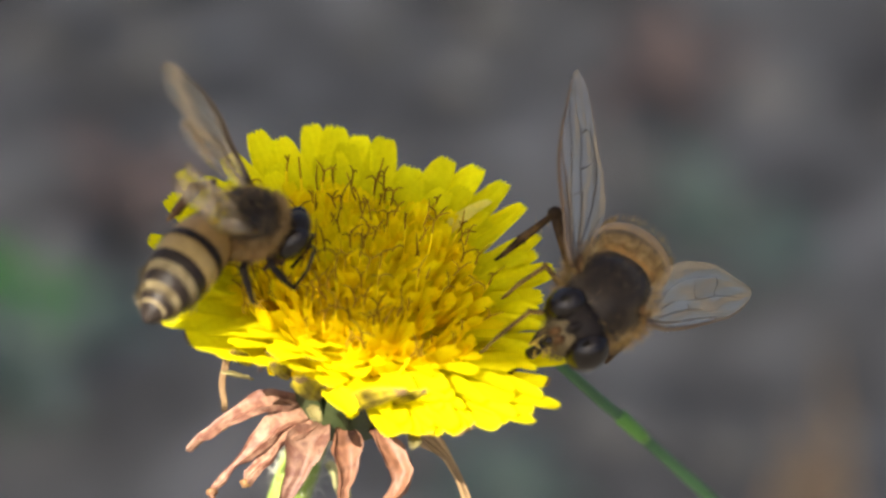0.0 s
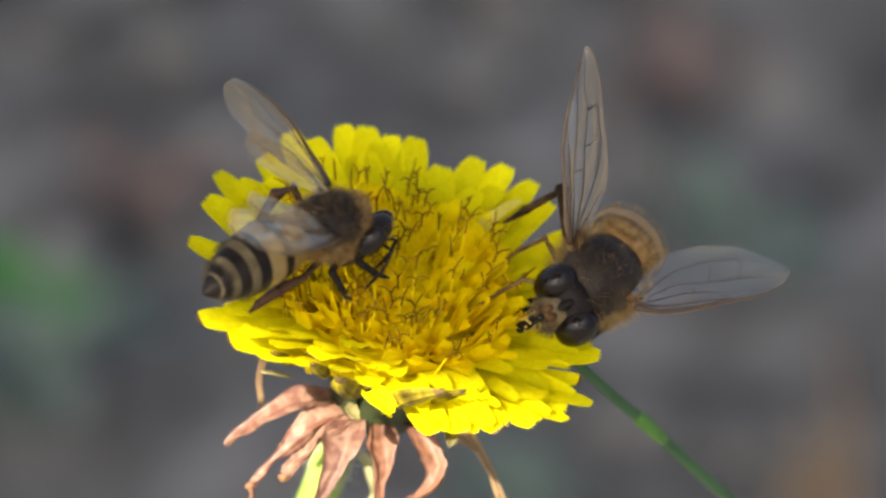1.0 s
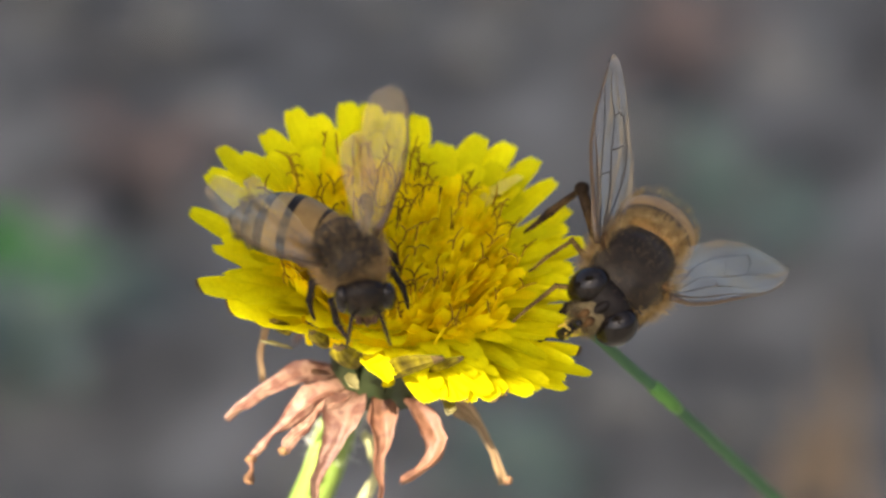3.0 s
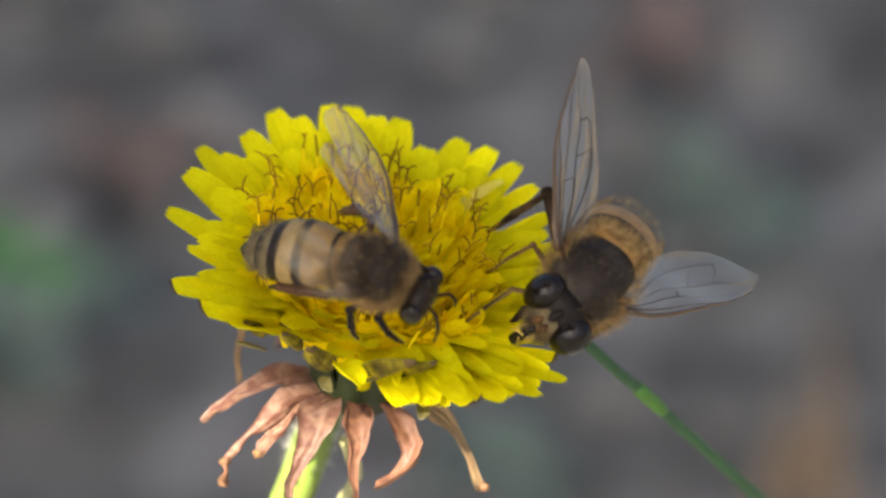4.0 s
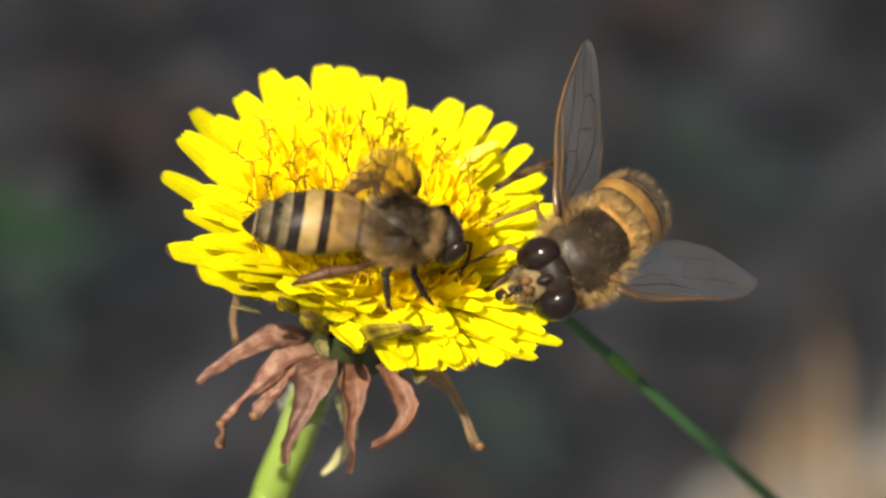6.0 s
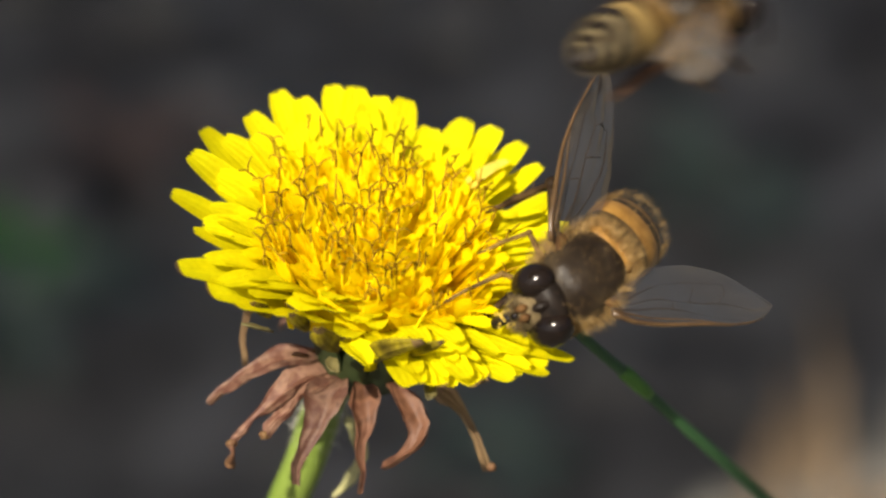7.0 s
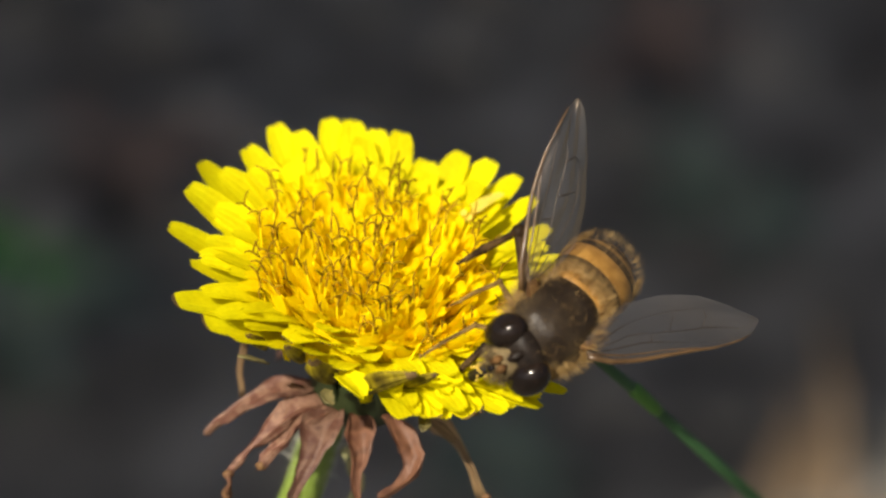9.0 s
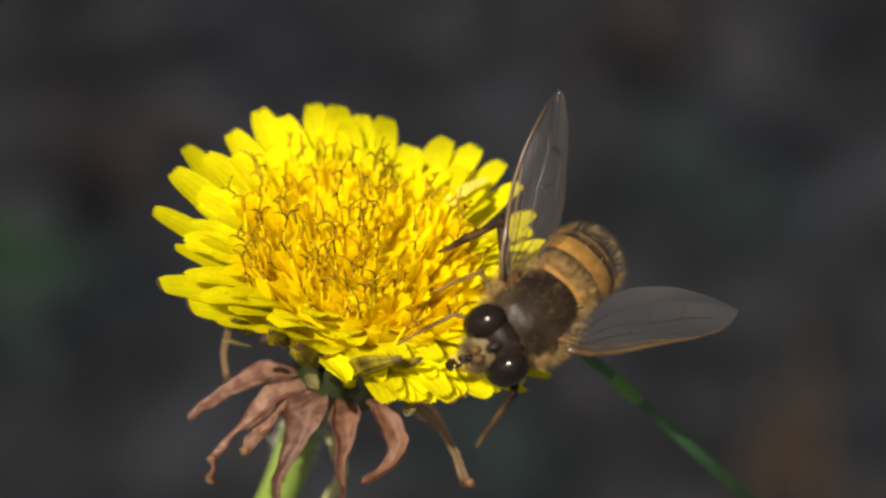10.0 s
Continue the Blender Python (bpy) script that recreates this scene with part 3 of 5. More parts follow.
    for p0, p1, p2, w, mat in (((-1.2, -6.6, -1.3), (-0.7, -7.6, -0.9), (-0.1, -8.1, -1.6), 1.7, M_PETAL), ((-2.0, -5.2, -3.6), (-2.2, -6.2, -3.4), (-1.8, -6.9, -3.2), 0.7, M_HUSK),
                               ((-5.6, -3.6, -3.2), (-6.6, -4.2, -2.6), (-7.2, -4.4, -2.1), 0.7, M_HUSK), ((3.4, -7.0, -3.8), (3.6, -8.2, -3.5), (3.3, -8.9, -3.0), 0.7, M_HUSK)):
        s = Shape()
        strip(s, curve3(p0, p1, p2, 7), [w * k for k in (0.7, 0.9, 1, 1, 0.9, 0.7, 0.35)], Vector((0, 0.3, 1)), across=5, cup=0.2, teeth=0.15, thick=0.08, rng=rng)
        s.v = [tuple(HEAD @ (Vector(p) + 0.12 * noise.noise_vector(Vector(p) * 2))) for p in s.v]
        part("petal" if mat is M_PETAL else "husk", s, mat, f, "" if mat is M_PETAL else "shrivelled pale husk")
    # calyx cup
    s = Shape()
    prof = [(-9.6, 0.8), (-9.3, 1.8), (-8.6, 2.6), (-7.4, 2.9), (-6.0, 2.9), (-4.6, 2.8), (-3.4, 2.7)]
    s.grid([[HEAD @ Vector((r * (1 + 0.05 * math.cos(13 * t)) * math.cos(t), r * (1 + 0.05 * math.cos(13 * t)) * math.sin(t), z))
             for t in (2 * math.pi * k / 52 for k in range(52))] for z, r in prof], closed=True)
    part("calyx", s, M_CALYX_SHADED, f, "green calyx cup, darkened for shade")
    # inner bracts hugging the cup
    for i in range(13):
        a = radians(360 * i / 13 + 8)
        d = Vector((math.cos(a), math.sin(a), 0))
        pts = [HEAD @ p for p in curve3(d * 2.7 + Vector((0, 0, -8.6)), d * 3.3 + Vector((0, 0, -6.5)), d * (3.4 + rng.uniform(0, 0.6)) + Vector((0, 0, -3.4)), 6)]
        s = Shape()
        strip(s, pts, [1.5, 1.6, 1.5, 1.3, 0.9, 0.35], HEAD.to_3x3() @ d, cup=-0.08, thick=0.2)
        part("inner_bract", s, M_CALYX_SHADED, f)
    # reflexed outer bracts: bearing, tip reach, tip height, width, belly
    for a, r, z, w, belly, mat in ((-164, 9.3, -9.6, 1.95, 2.6, M_BRACT), (-144, 9.3, -10.2, 1.35, 1.2, M_BRACT), (-137, 7.7, -9.6, 1.9, 1.4, M_BRACT),
                                   (-118, 8.0, -11.6, 2.1, 1.6, M_BRACT), (-90, 7.1, -11.8, 1.35, 1.6, M_BRACT_RED_SHADED), (-62, 6.6, -8.8, 1.35, 1.2, M_BRACT_RED_SHADED),
                                   (-30, 8.8, -12.0, 0.95, 1.0, M_BRACT_D), (174, 8.4, -9.4, 0.6, 0.6, M_BRACT_D), (-155, 6.4, -9.8, 1.0, 0.6, M_BRACT_D),
                                   (130, 8.0, -10.8, 1.5, 1.6, M_BRACT), (80, 8.0, -11, 1.5, 1.6, M_BRACT), (20, 8.0, -11.2, 1.4, 1.6, M_BRACT)):
        d = Vector((math.cos(radians(a)), math.sin(radians(a)), 0))
        tip = d * r + Vector((0, 0, z))
        pts = curve3(d * 2.5 + Vector((0, 0, -7.4)), d * (3.0 + (r - 3) * 0.5) + Vector((0, 0, -7.3 + belly * 0.4)), tip, 12)
        if a == 174:
            pts = curve3(d * 5.8 + Vector((0, -0.6, -1.2)), d * 7.6 + Vector((0, -1.0, -4.2)), d * 7.2 + Vector((0, -1.2, -8.6)), 12)
        if a == -62:
            pts = curve3(d * 2.5 + Vector((0, 0, -7.4)), Vector((5.0, -6.6, -7.6)), Vector((1.1, -5.9, -11.2)), 12)
        pts = [HEAD @ p for p in pts]
        ws = [0.88 * w * k * rng.uniform(0.9, 1.1) for k in (0.45, 0.62, 0.88, 1.12, 1.22, 1.1, 0.86, 0.64, 0.5, 0.42, 0.38, 0.25)]
        s = Shape()
        strip(s, pts, ws, HEAD.to_3x3() @ (d * 0.5 + Vector((0, 0, 1))), across=7, cup=rng.uniform(0.10, 0.28), thick=0.3, twist=rng.uniform(-0.7, 0.7))
        for k in range(len(s.v)):
            p = Vector(s.v[k])
            s.v[k] = tuple(p + 0.36 * noise.noise_vector(p * 0.7) + 0.17 * noise.noise_vector(p * 2.1))
        b = part("bract", s, mat, f, "drooping dry salmon bract" if mat is M_BRACT else "drooping dry russet bract, darkened for shade" if mat is M_BRACT_RED_SHADED else "thin brown dry bract")
        if a in (-144, -137, -30):
            k = Shape()
            k.blob(pts[-1], (0.28, 0.24, 0.3), 9, 7, rough=0.6)
            if a == -144:
                k.tube([pts[-1], pts[-1] + Vector((0.1, 0, -0.7)), pts[-1] + Vector((-0.1, 0, -1.3))], [0.2, 0.12, 0.3], 7)
                k.blob(pts[-1] + Vector((-0.1, 0, -1.5)), (0.30, 0.26, 0.28), 9, 7, rough=0.6)
            part("withered_tip", k, M_BRACT_TIP, b, "shrivelled bract tip")
    # stem
    top = HEAD @ Vector((0, 0, -8.8))
    pts = [top] + [Vector(p) for p in [(-6.5, 1.5, 188.5), (-7.7, 0.5, 186.9), (-8.9, 0.0, 183.2), (-10.2, 0.0, 179.5), (-11.9, 0.0, 173.6), (-23.8, 2.0, 133.6), (-32.7, 4.0, 83.6), (-37.1, 5.0, -4.0)]]
    sm = []
    for i in range(len(pts) - 1):
        p0, p1, p2, p3 = pts[max(i - 1, 0)], pts[i], pts[i + 1], pts[min(i + 2, len(pts) - 1)]
        for k in range(6):
            t = k / 6
            sm.append(0.5 * ((2 * p1) + (p2 - p0) * t + (2 * p0 - 5 * p1 + 4 * p2 - p3) * t * t + (3 * p1 - p0 - 3 * p2 + p3) * t ** 3))
    sm.append(pts[-1])
    s = Shape()
    s.tube(sm, [0.66 + 0.55 * min(1, i / 14) for i in range(len(sm))], 14)
    part("stem", s, M_STEM, f, "pale green hollow stem")
    # a pale dried bract curling down beside the stem
    s = Shape()
    strip(s, curve3((-6.4, -0.8, 187.0), (-4.2, -2.2, 185.2), (-7.2, -2.6, 182.6), 9), [0.4, 0.7, 0.85, 0.8, 0.6, 0.5, 0.7, 0.5, 0.25], Vector((0.5, -1, 0.2)), across=5, cup=0.3, thick=0.12, twist=1.1)
    s.v = [tuple(Vector(p) + 0.15 * noise.noise_vector(Vector(p) * 1.3)) for p in s.v]
    part("dried_bract", s, M_DRY, f, "pale curled dried bract")
    # woolly hairs on the stem
    s = Shape()
    for p in sm[2:16]:
        s.hairs(p, (1.0, 1.0, 1.4), 150, 1.2, 0.02, seed=int(p.z * 10), jitter=1.2)
    part("stem_wool", s, M_WOOL, f, "pale woolly hairs")
    return f


flower = build_flower()


# ---- a second green stalk behind the flower
STALK_AT = [(4.8, -2.5, 197.9), (7.0, -1.5, 194.8), (8.7, -0.7, 192.4), (10.0, -0.1, 190.7), (12.1, 0.9, 187.7), (18.8, 4.0, 178.3), (156.7, 68.5, -15.0)]


def build_stalk():
    t = thing("green_stalk", "thin dark green leaning stalk behind the flower", "stalk")
    pts = [Vector(p) for p in STALK_AT]
    s = Shape()
    s.tube(pts, [0.34, 0.34, 0.34, 0.35, 0.36, 0.40, 0.55], 10)
    part("shoot", s, M_STALK, t)
    # sleeve in lighter green: the sun patch on the stalk put into colour
    s = Shape()
    a, d = pts[3], (pts[4] - pts[3]).normalized()
    s.tube([a + d * q for q in (-0.5, -0.1, 0.9, 2.0, 2.6)], [0.36, 0.46, 0.44, 0.42, 0.37], 10)
    part("sheath", s, M_STALK_LIT, t, "sunlit stretch of the stalk in lighter green")
    return t


stalk = build_stalk()


# ---- insects; x forward, y to their left, z up, in millimetres
def leg(parent, joints, radii, mat, feet=True, label="", name="leg"):
    s = Shape()
    s.tube(joints, radii, 8)
    for p, r in list(zip(joints, radii))[1:-1]:
        s.blob(p, (r * 1.12,) * 3, 8, 6)
    ob = part(name, s, mat, parent, label)
    h = Shape()
    rng = random.Random(len(parent.children))
    for a, b, r in zip(joints, joints[1:], radii):
        a, b = Vector(a), Vector(b)
        for k in range(12):
            p = a.lerp(b, rng.random())
            d = Vector([rng.gauss(0, 1) for _ in range(3)]).normalized()
            o = d.orthogonal().normalized() * 0.02
            h.add([p + o, p - o, p + d * (r + 0.25)], [(0, 1, 2)])
    tagged(part("leg_hair", h, M_FUR, ob), kind="stuff")
    return ob


def ripple(q, k):
    """Height of the pleated wing film at a share of its length and width."""
    return (0.14 * math.sin(5 * k + 9 * q) + 0.11 * math.sin(19 * k - 5 * q + 1)) * min(1, q * 3) - 0.25 * k * k


def wing(parent, name, root, length, width, film, veins, outline, vein_lines, thick_edge, label, side=1):
    """A wing along x with its leading edge at +y; film and veins are separate meshes."""
    piv = Shape()
    rows = []
    for i in range(25):
        q = i / 24
        x = length * q
        lead = width * np.interp(q, [o[0] for o in outline], [o[1] for o in outline])
        trail = width * np.interp(q, [o[0] for o in outline], [o[2] for o in outline])
        rows.append([(x, lead + (trail - lead) * k / 9, ripple(q, k / 9)) for k in range(10)])
    piv.grid(rows)
    ob = part(name, piv, film, parent, label, at=root)
    def at(q, k):
        lead = width * np.interp(q, [o[0] for o in outline], [o[1] for o in outline])
        trail = width * np.interp(q, [o[0] for o in outline], [o[2] for o in outline])
        return Vector((length * q, lead + (trail - lead) * k, ripple(q, k) + 0.02))

    for n, line in enumerate(vein_lines):
        pts = []
        for (q0, k0), (q1, k1) in zip(line, line[1:]):
            pts += [at(q0 + (q1 - q0) * j / 4, k0 + (k1 - k0) * j / 4) for j in range(4)]
        pts.append(at(*line[-1]))
        v = Shape()
        v.tube(pts, [thick_edge * (0.55 if n < 1 else 0.27) * (1 - 0.6 * i / len(pts)) for i in range(len(pts))], 5)
        part("vein", v, M_EDGE if n < 1 else veins, ob)
    v = Shape()
    v.tube([at(i / 16 * 0.94, 0) for i in range(17)], [thick_edge * 1.35 * (1 - 0.75 * i / 16) for i in range(17)], 6)
    part("leading_edge", v, M_EDGE, ob, "brown stiff leading edge")
    return ob


VEINS = [[(0.0, 0.22), (0.2, 0.13), (0.45, 0.10), (0.62, 0.03)], [(0.0, 0.3), (0.25, 0.27), (0.5, 0.22), (0.84, 0.10)],
         [(0.02, 0.4), (0.25, 0.46), (0.5, 0.40), (0.7, 0.44), (0.93, 0.30)], [(0.03, 0.5), (0.2, 0.64), (0.45, 0.74), (0.72, 0.80)], [(0.36, 0.25), (0.39, 0.43)],
         [(0.50, 0.41), (0.55, 0.72)], [(0.03, 0.55), (0.16, 0.80), (0.3, 0.95)], [(0.68, 0.44), (0.72, 0.62), (0.7, 0.80)]]
HIND = mm(0.3, -0.5, -0.12, 0, 0, -12)
BEE_OUT = [(0, 0.12, -0.08), (0.15, 0.28, -0.22), (0.4, 0.36, -0.42), (0.65, 0.36, -0.6), (0.85, 0.28, -0.58), (0.93, 0.17, -0.50), (0.98, 0.02, -0.36), (1, -0.12, -0.2)]
FLY_OUT = [(0, 0.10, -0.12), (0.12, 0.22, -0.42), (0.3, 0.26, -0.70), (0.5, 0.26, -0.74), (0.7, 0.22, -0.63), (0.86, 0.13, -0.45), (0.94, 0.05, -0.32), (0.985, -0.02, -0.24), (1, -0.1, -0.16)]


def build_bee():
    b = thing("honey_bee", "honey bee with tan and black banded abdomen foraging on the flower", "bee")
    s = Shape()
    s.blob((0, 0, 0), (2.05, 1.85, 1.8), 28, 16, rough=0.05)
    t = part("thorax", s, M_THORAX, b, "dark brown thorax")
    s = Shape()
    s.blob((-1.35, 0, 0.75), (0.75, 1.25, 0.75), 16, 10)
    part("scutellum", s, M_FUR_DARK, t)
    s = Shape()
    s.hairs((0, 0, 0), (2.05, 1.85, 1.8), 17000, 0.62, 0.018, lambda d, r: d.z < 0.08 + 0.3 * r.random() or d.x < -0.72 or d.x > 0.82 or r.random() < 0.13, (-0.35, 0, 0), 3)
    part("fur", s, M_FUR, t, "tan woolly fur")
    s = Shape()
    s.hairs((0.1, 0, 0.1), (1.97, 1.75, 1.75), 5200, 0.34, 0.018, lambda d, r: d.z > 0.1, (-0.4, 0, 0), 5)
    part("short_fur", s, M_FUR_DARK, t, "short brown fur")
    s = Shape()
    s.hairs((0.1, 0, 0), (2.1, 1.85, 1.8), 5000, 0.55, 0.022, lambda d, r: 0.62 < d.x < 0.92, (0.35, 0, 0.1), 9)
    part("collar", s, M_FUR, t, "tan fringe behind the head")
    # head
    s = Shape()
    s.blob((1.05, 0, -0.25), (0.8, 1.5, 1.45), 22, 14, power=0.95)
    hd = part("head", s, M_HEAD, b, at=mm(1.7, 0, -0.1))
    for k in (-1, 1):
        e = Shape()
        e.blob((1.1, 1.22 * k, -0.1), (0.68, 0.52, 1.1), 18, 12)
        part("compound_eye", e, M_EYE, hd, "glossy black compound eye")
        an = Shape()
        an.tube([(1.75, 0.35 * k, -0.1), (2.2, 0.65 * k, 0.2), (2.35, 0.75 * k, 0.25), (2.8, 1.0 * k, -0.9), (2.9, 1.2 * k, -2.3)], [0.09, 0.09, 0.11, 0.11, 0.09], 7)
        part("antenna", an, M_DARK, hd, "black jointed antenna")
        md = Shape()
        md.tube([(1.4, 0.5 * k, -1.3), (1.6, 0.4 * k, -1.75), (1.6, 0.1 * k, -2.0)], [0.28, 0.22, 0.1], 7)
        part("mandible", md, M_LEG_RED, hd)
    s = Shape()
    s.tube([(1.3, 0, -1.5), (1.45, 0, -2.2), (1.3, 0, -2.9)], [0.3, 0.2, 0.08], 7)
    part("proboscis", s, M_LEG_RED, hd, "chestnut proboscis")
    s = Shape()
    s.hairs((1.05, 0, -0.25), (0.8, 1.45, 1.45), 700, 0.28, 0.022, lambda d, r: abs(d.y) < 0.6 and d.x > 0, (0, 0, 0.1), 8)
    part("fur", s, M_FUR, hd, "pale face fur")
    # abdomen: six overlapping rings with a gentle droop
    ab = part("abdomen", (lambda q: (q.blob((-0.1, 0, 0), (0.5, 0.65, 0.65), 14, 8), q)[1])(Shape()), M_DARK, b, at=mm(-1.7, 0, -0.2))
    length = 7.0

    def spine(u):
        bend = radians(16) * u
        return Vector((-length * u, 0, -length * u * math.sin(bend) * 0.55)), bend

    def radius(u):
        return 1.9 * (max(0.0, math.sin(math.pi * min(1, 0.2 + 0.8 * u ** 1.12)))) ** 0.72

    cuts = [0.0, 0.07, 0.37, 0.61, 0.76, 0.87, 1.0]
    for k in range(6):
        s = Shape()
        rows, mats = [], []
        u0, u1 = cuts[k], min(1.0, cuts[k + 1] + 0.02)
        for i in range(9):
            u = u0 + (u1 - u0) * i / 8
            c, bend = spine(u)
            r = radius(u) * (1 + 0.035 * (i / 8) - 0.02) if u < 0.995 else 0.06
            flat = 0.92
            rows.append([(c.x + r * math.sin(a) * math.sin(bend) * 0.4, r * math.cos(a), c.z + r * flat * math.sin(a))
                         for a in (2 * math.pi * j / 36 for j in range(36))])
        dark_from = [5.0, 5.4, 4.6, 4.0, 3.4, 2.0][k]
        s.grid(rows, lambda i: 1 if i >= dark_from else 2 if k == 2 and i < 1 else 0, closed=True)
        part("abdomen_ring", s, [[M_HONEY, M_HONEY, M_TAN, M_PALE, M_PALE, M_PALE][k], M_BAND, M_HONEY], ab, ["amber ring with a dark rim", "amber ring with a dark rim", "tan ring with a black band", "pale haired ring with a black band", "pale haired ring with a black band", "dark tail ring"][k])
    # felt of pale hair along the ring fronts
    s = Shape()
    rng = random.Random(2)
    for k in range(3, 5):
        for _ in range(560):
            u = cuts[k] + rng.uniform(0.01, 0.07)
            a = rng.uniform(0, 2 * math.pi)
            c, bend = spine(u)
            r = radius(u)
            p = Vector((c.x, r * math.cos(a), c.z + 0.92 * r * math.sin(a)))
            d = (Vector((0, math.cos(a), math.sin(a))) * 0.5 + Vector((-1, 0, 0)) + Vector([rng.gauss(0, 0.2) for _ in range(3)])).normalized()
            o = Vector((0, -math.sin(a), math.cos(a))) * 0.02
            s.add([p + o, p - o, p + d * rng.uniform(0.3, 0.55)], [(0, 1, 2)])
    part("felt", s, M_PALE, ab, "pale felt hair")
    # legs
    for k in (-1, 1):
        leg(b, [(1.0, 1.0 * k, -1.2), (1.1, 1.9 * k, -1.5), (1.8, 2.1 * k, -2.5), (2.3, 2.0 * k, -3.2), (2.6, 1.9 * k, -3.6)], [0.22, 0.22, 0.19, 0.13, 0.07], M_DARK, name="front_leg")
        leg(b, [(0.0, 1.2 * k, -1.3), (-0.5, 2.2 * k, -1.4), (-0.2, 2.7 * k, -2.4), (0.0, 2.8 * k, -3.2), (0.3, 2.8 * k, -3.6)], [0.22, 0.24, 0.21, 0.13, 0.07], M_DARK, name="middle_leg")
        leg(b, [(-0.9, 1.2 * k, -1.3), (-2.1, 2.0 * k, -1.6), (-3.6, 2.2 * k, -2.0), (-4.8, 2.4 * k, -2.6), (-5.4, 2.5 * k, -3.1)] if k < 0 else
            [(-0.9, 1.2, -1.3), (-1.6, 2.3, 0.9), (-2.6, 2.6, 0.2), (-3.4, 2.9, -1.6), (-3.9, 3.0, -2.4)], [0.2, 0.22, 0.36, 0.26, 0.08], M_LEG_RED, label="chestnut hind leg with a broad shin", name="hind_leg")
    wings = []
    for k, nm in ((1, "left"), (-1, "right")):
        w = wing(b, "fore_wing", mm(0.2, 1.4 * k, 1.2), 9.2, 3.1, M_WING_B, M_VEIN, BEE_OUT, VEINS, 0.11, "clear amber-veined fore wing")
        hw = wing(b, "hind_wing", mm(0.2, 1.4 * k, 1.2) @ HIND, 6.3, 2.1, M_WING_B, M_VEIN, BEE_OUT, VEINS[:4], 0.05, "short hind wing")
        wings += [w, hw]
    return b, hd, ab, *wings


FLY_NECK = mm(-0.45, 0, 0.12)


def build_fly():
    f = thing("drone_fly", "brown hairy drone fly with spread smoky wings on the petals", "fly")
    s = Shape()
    s.blob((0, 0, 0), (2.75, 2.4, 2.15), 36, 22, rough=0.05, power=0.93)
    t = part("thorax", s, M_THORAX, f, "dark brown thorax with faint grey bands")
    s = Shape()
    s.blob((-2.3, 0, 0.85), (0.95, 1.75, 0.75), 20, 12)
    part("scutellum", s, M_SCUT, t, "golden amber scutellum")
    s = Shape()
    s.hairs((-2.3, 0, 0.85), (0.95, 1.75, 0.75), 4200, 0.7, 0.022, lambda d, r: d.x < 0.2 and d.z > -0.5, (-0.5, 0, 0.1), 17)
    part("scutellum_fur", s, M_FUR_GOLD, t, "golden fringe of the scutellum")
    s = Shape()
    s.hairs((0, 0, 0), (2.7, 2.4, 2.1), 7500, 0.95, 0.026, lambda d, r: d.z < (0.62 if d.x < 0.3 else 0.3) or d.x < -0.78 or (d.x > 0.86 and r.random() < 0.6), (-0.15, 0, 0.1), 13)
    part("fur", s, M_FUR_GOLD, t, "golden fur round the thorax")
    s = Shape()
    s.hairs((0, 0, 0), (2.75, 2.5, 2.2), 500, 0.3, 0.02, lambda d, r: d.z > 0.3, (-0.3, 0, 0), 14)
    part("short_fur", s, M_FUR_DARK, t, "short brown down")
    s = Shape()
    s.hairs((0, 0, 0), (2.75, 2.4, 2.15), 12000, 0.34, 0.012, lambda d, r: d.z > 0.3 and r.random() < 0.16 + 1.5 * max(0, d.x * d.x + d.y * d.y - 0.42), (-0.4, 0, 0), 19)
    part("down", s, M_FUR_GOLD, t, "fine golden down on the thorax rim")
    # head
    s = Shape()
    s.blob((3.55, 0, -0.4), (0.95, 1.85, 1.55), 24, 14)
    hd = part("head", s, M_DARK, f, at=FLY_NECK)
    for k in (-1, 1):
        e = Shape()
        e.blob((3.72, 1.2 * k, -0.2), (0.98, 0.95, 1.3), 26, 18)
        part("compound_eye", e, M_EYE, hd, "large dark glossy compound eye")
        an = Shape()
        an.tube([(4.7, 0.2 * k, -0.2), (4.95, 0.24 * k, -0.35), (5.05, 0.28 * k, -0.7)], [0.16, 0.24, 0.12], 8)
        an.tube([(5.05, 0.25 * k, -0.65), (5.35, 0.7 * k, -0.5)], [0.04, 0.02], 4)
        part("antenna", an, M_LEG, hd, "short dark brown antenna")
    s = Shape()
    s.blob((4.15, 0, -0.8), (0.82, 0.95, 1.15), 18, 12, rough=0.1)
    part("face", s, M_FACE, hd, "dusty cream face")
    s = Shape()
    s.blob((4.93, 0, -1.0), (0.26, 0.24, 0.30), 12, 8)
    part("face_knob", s, M_EYE, hd, "shiny black knob on the face")
    s = Shape()
    s.blob((4.0, 0, 0.1), (0.72, 0.36, 0.72), 14, 10)
    part("brow", s, M_HEAD, hd, "black brow between the eyes")
    s = Shape()
    s.hairs((4.2, 0, -0.8), (0.84, 0.97, 1.15), 1500, 0.4, 0.025, lambda d, r: d.z < 0.45 and abs(d.y) > 0.12, (0.1, 0, 0), 21)
    part("face_fur", s, M_FACE, hd, "dusty face hairs")
    s = Shape()
    s.tube([(4.5, 0, -1.5), (4.7, 0, -2.1), (4.7, 0, -2.8)], [0.34, 0.26, 0.3], 9)
    part("proboscis", s, M_DARK, hd, "dark proboscis dusted with pollen")
    s = Shape()
    rng = random.Random(6)
    for _ in range(36):
        a = rng.uniform(0, 6.28)
        s.blob((4.6 + 0.4 * math.cos(a), 0.42 * math.sin(a), rng.uniform(-2.6, -1.3)), (0.07,) * 3, 5, 4)
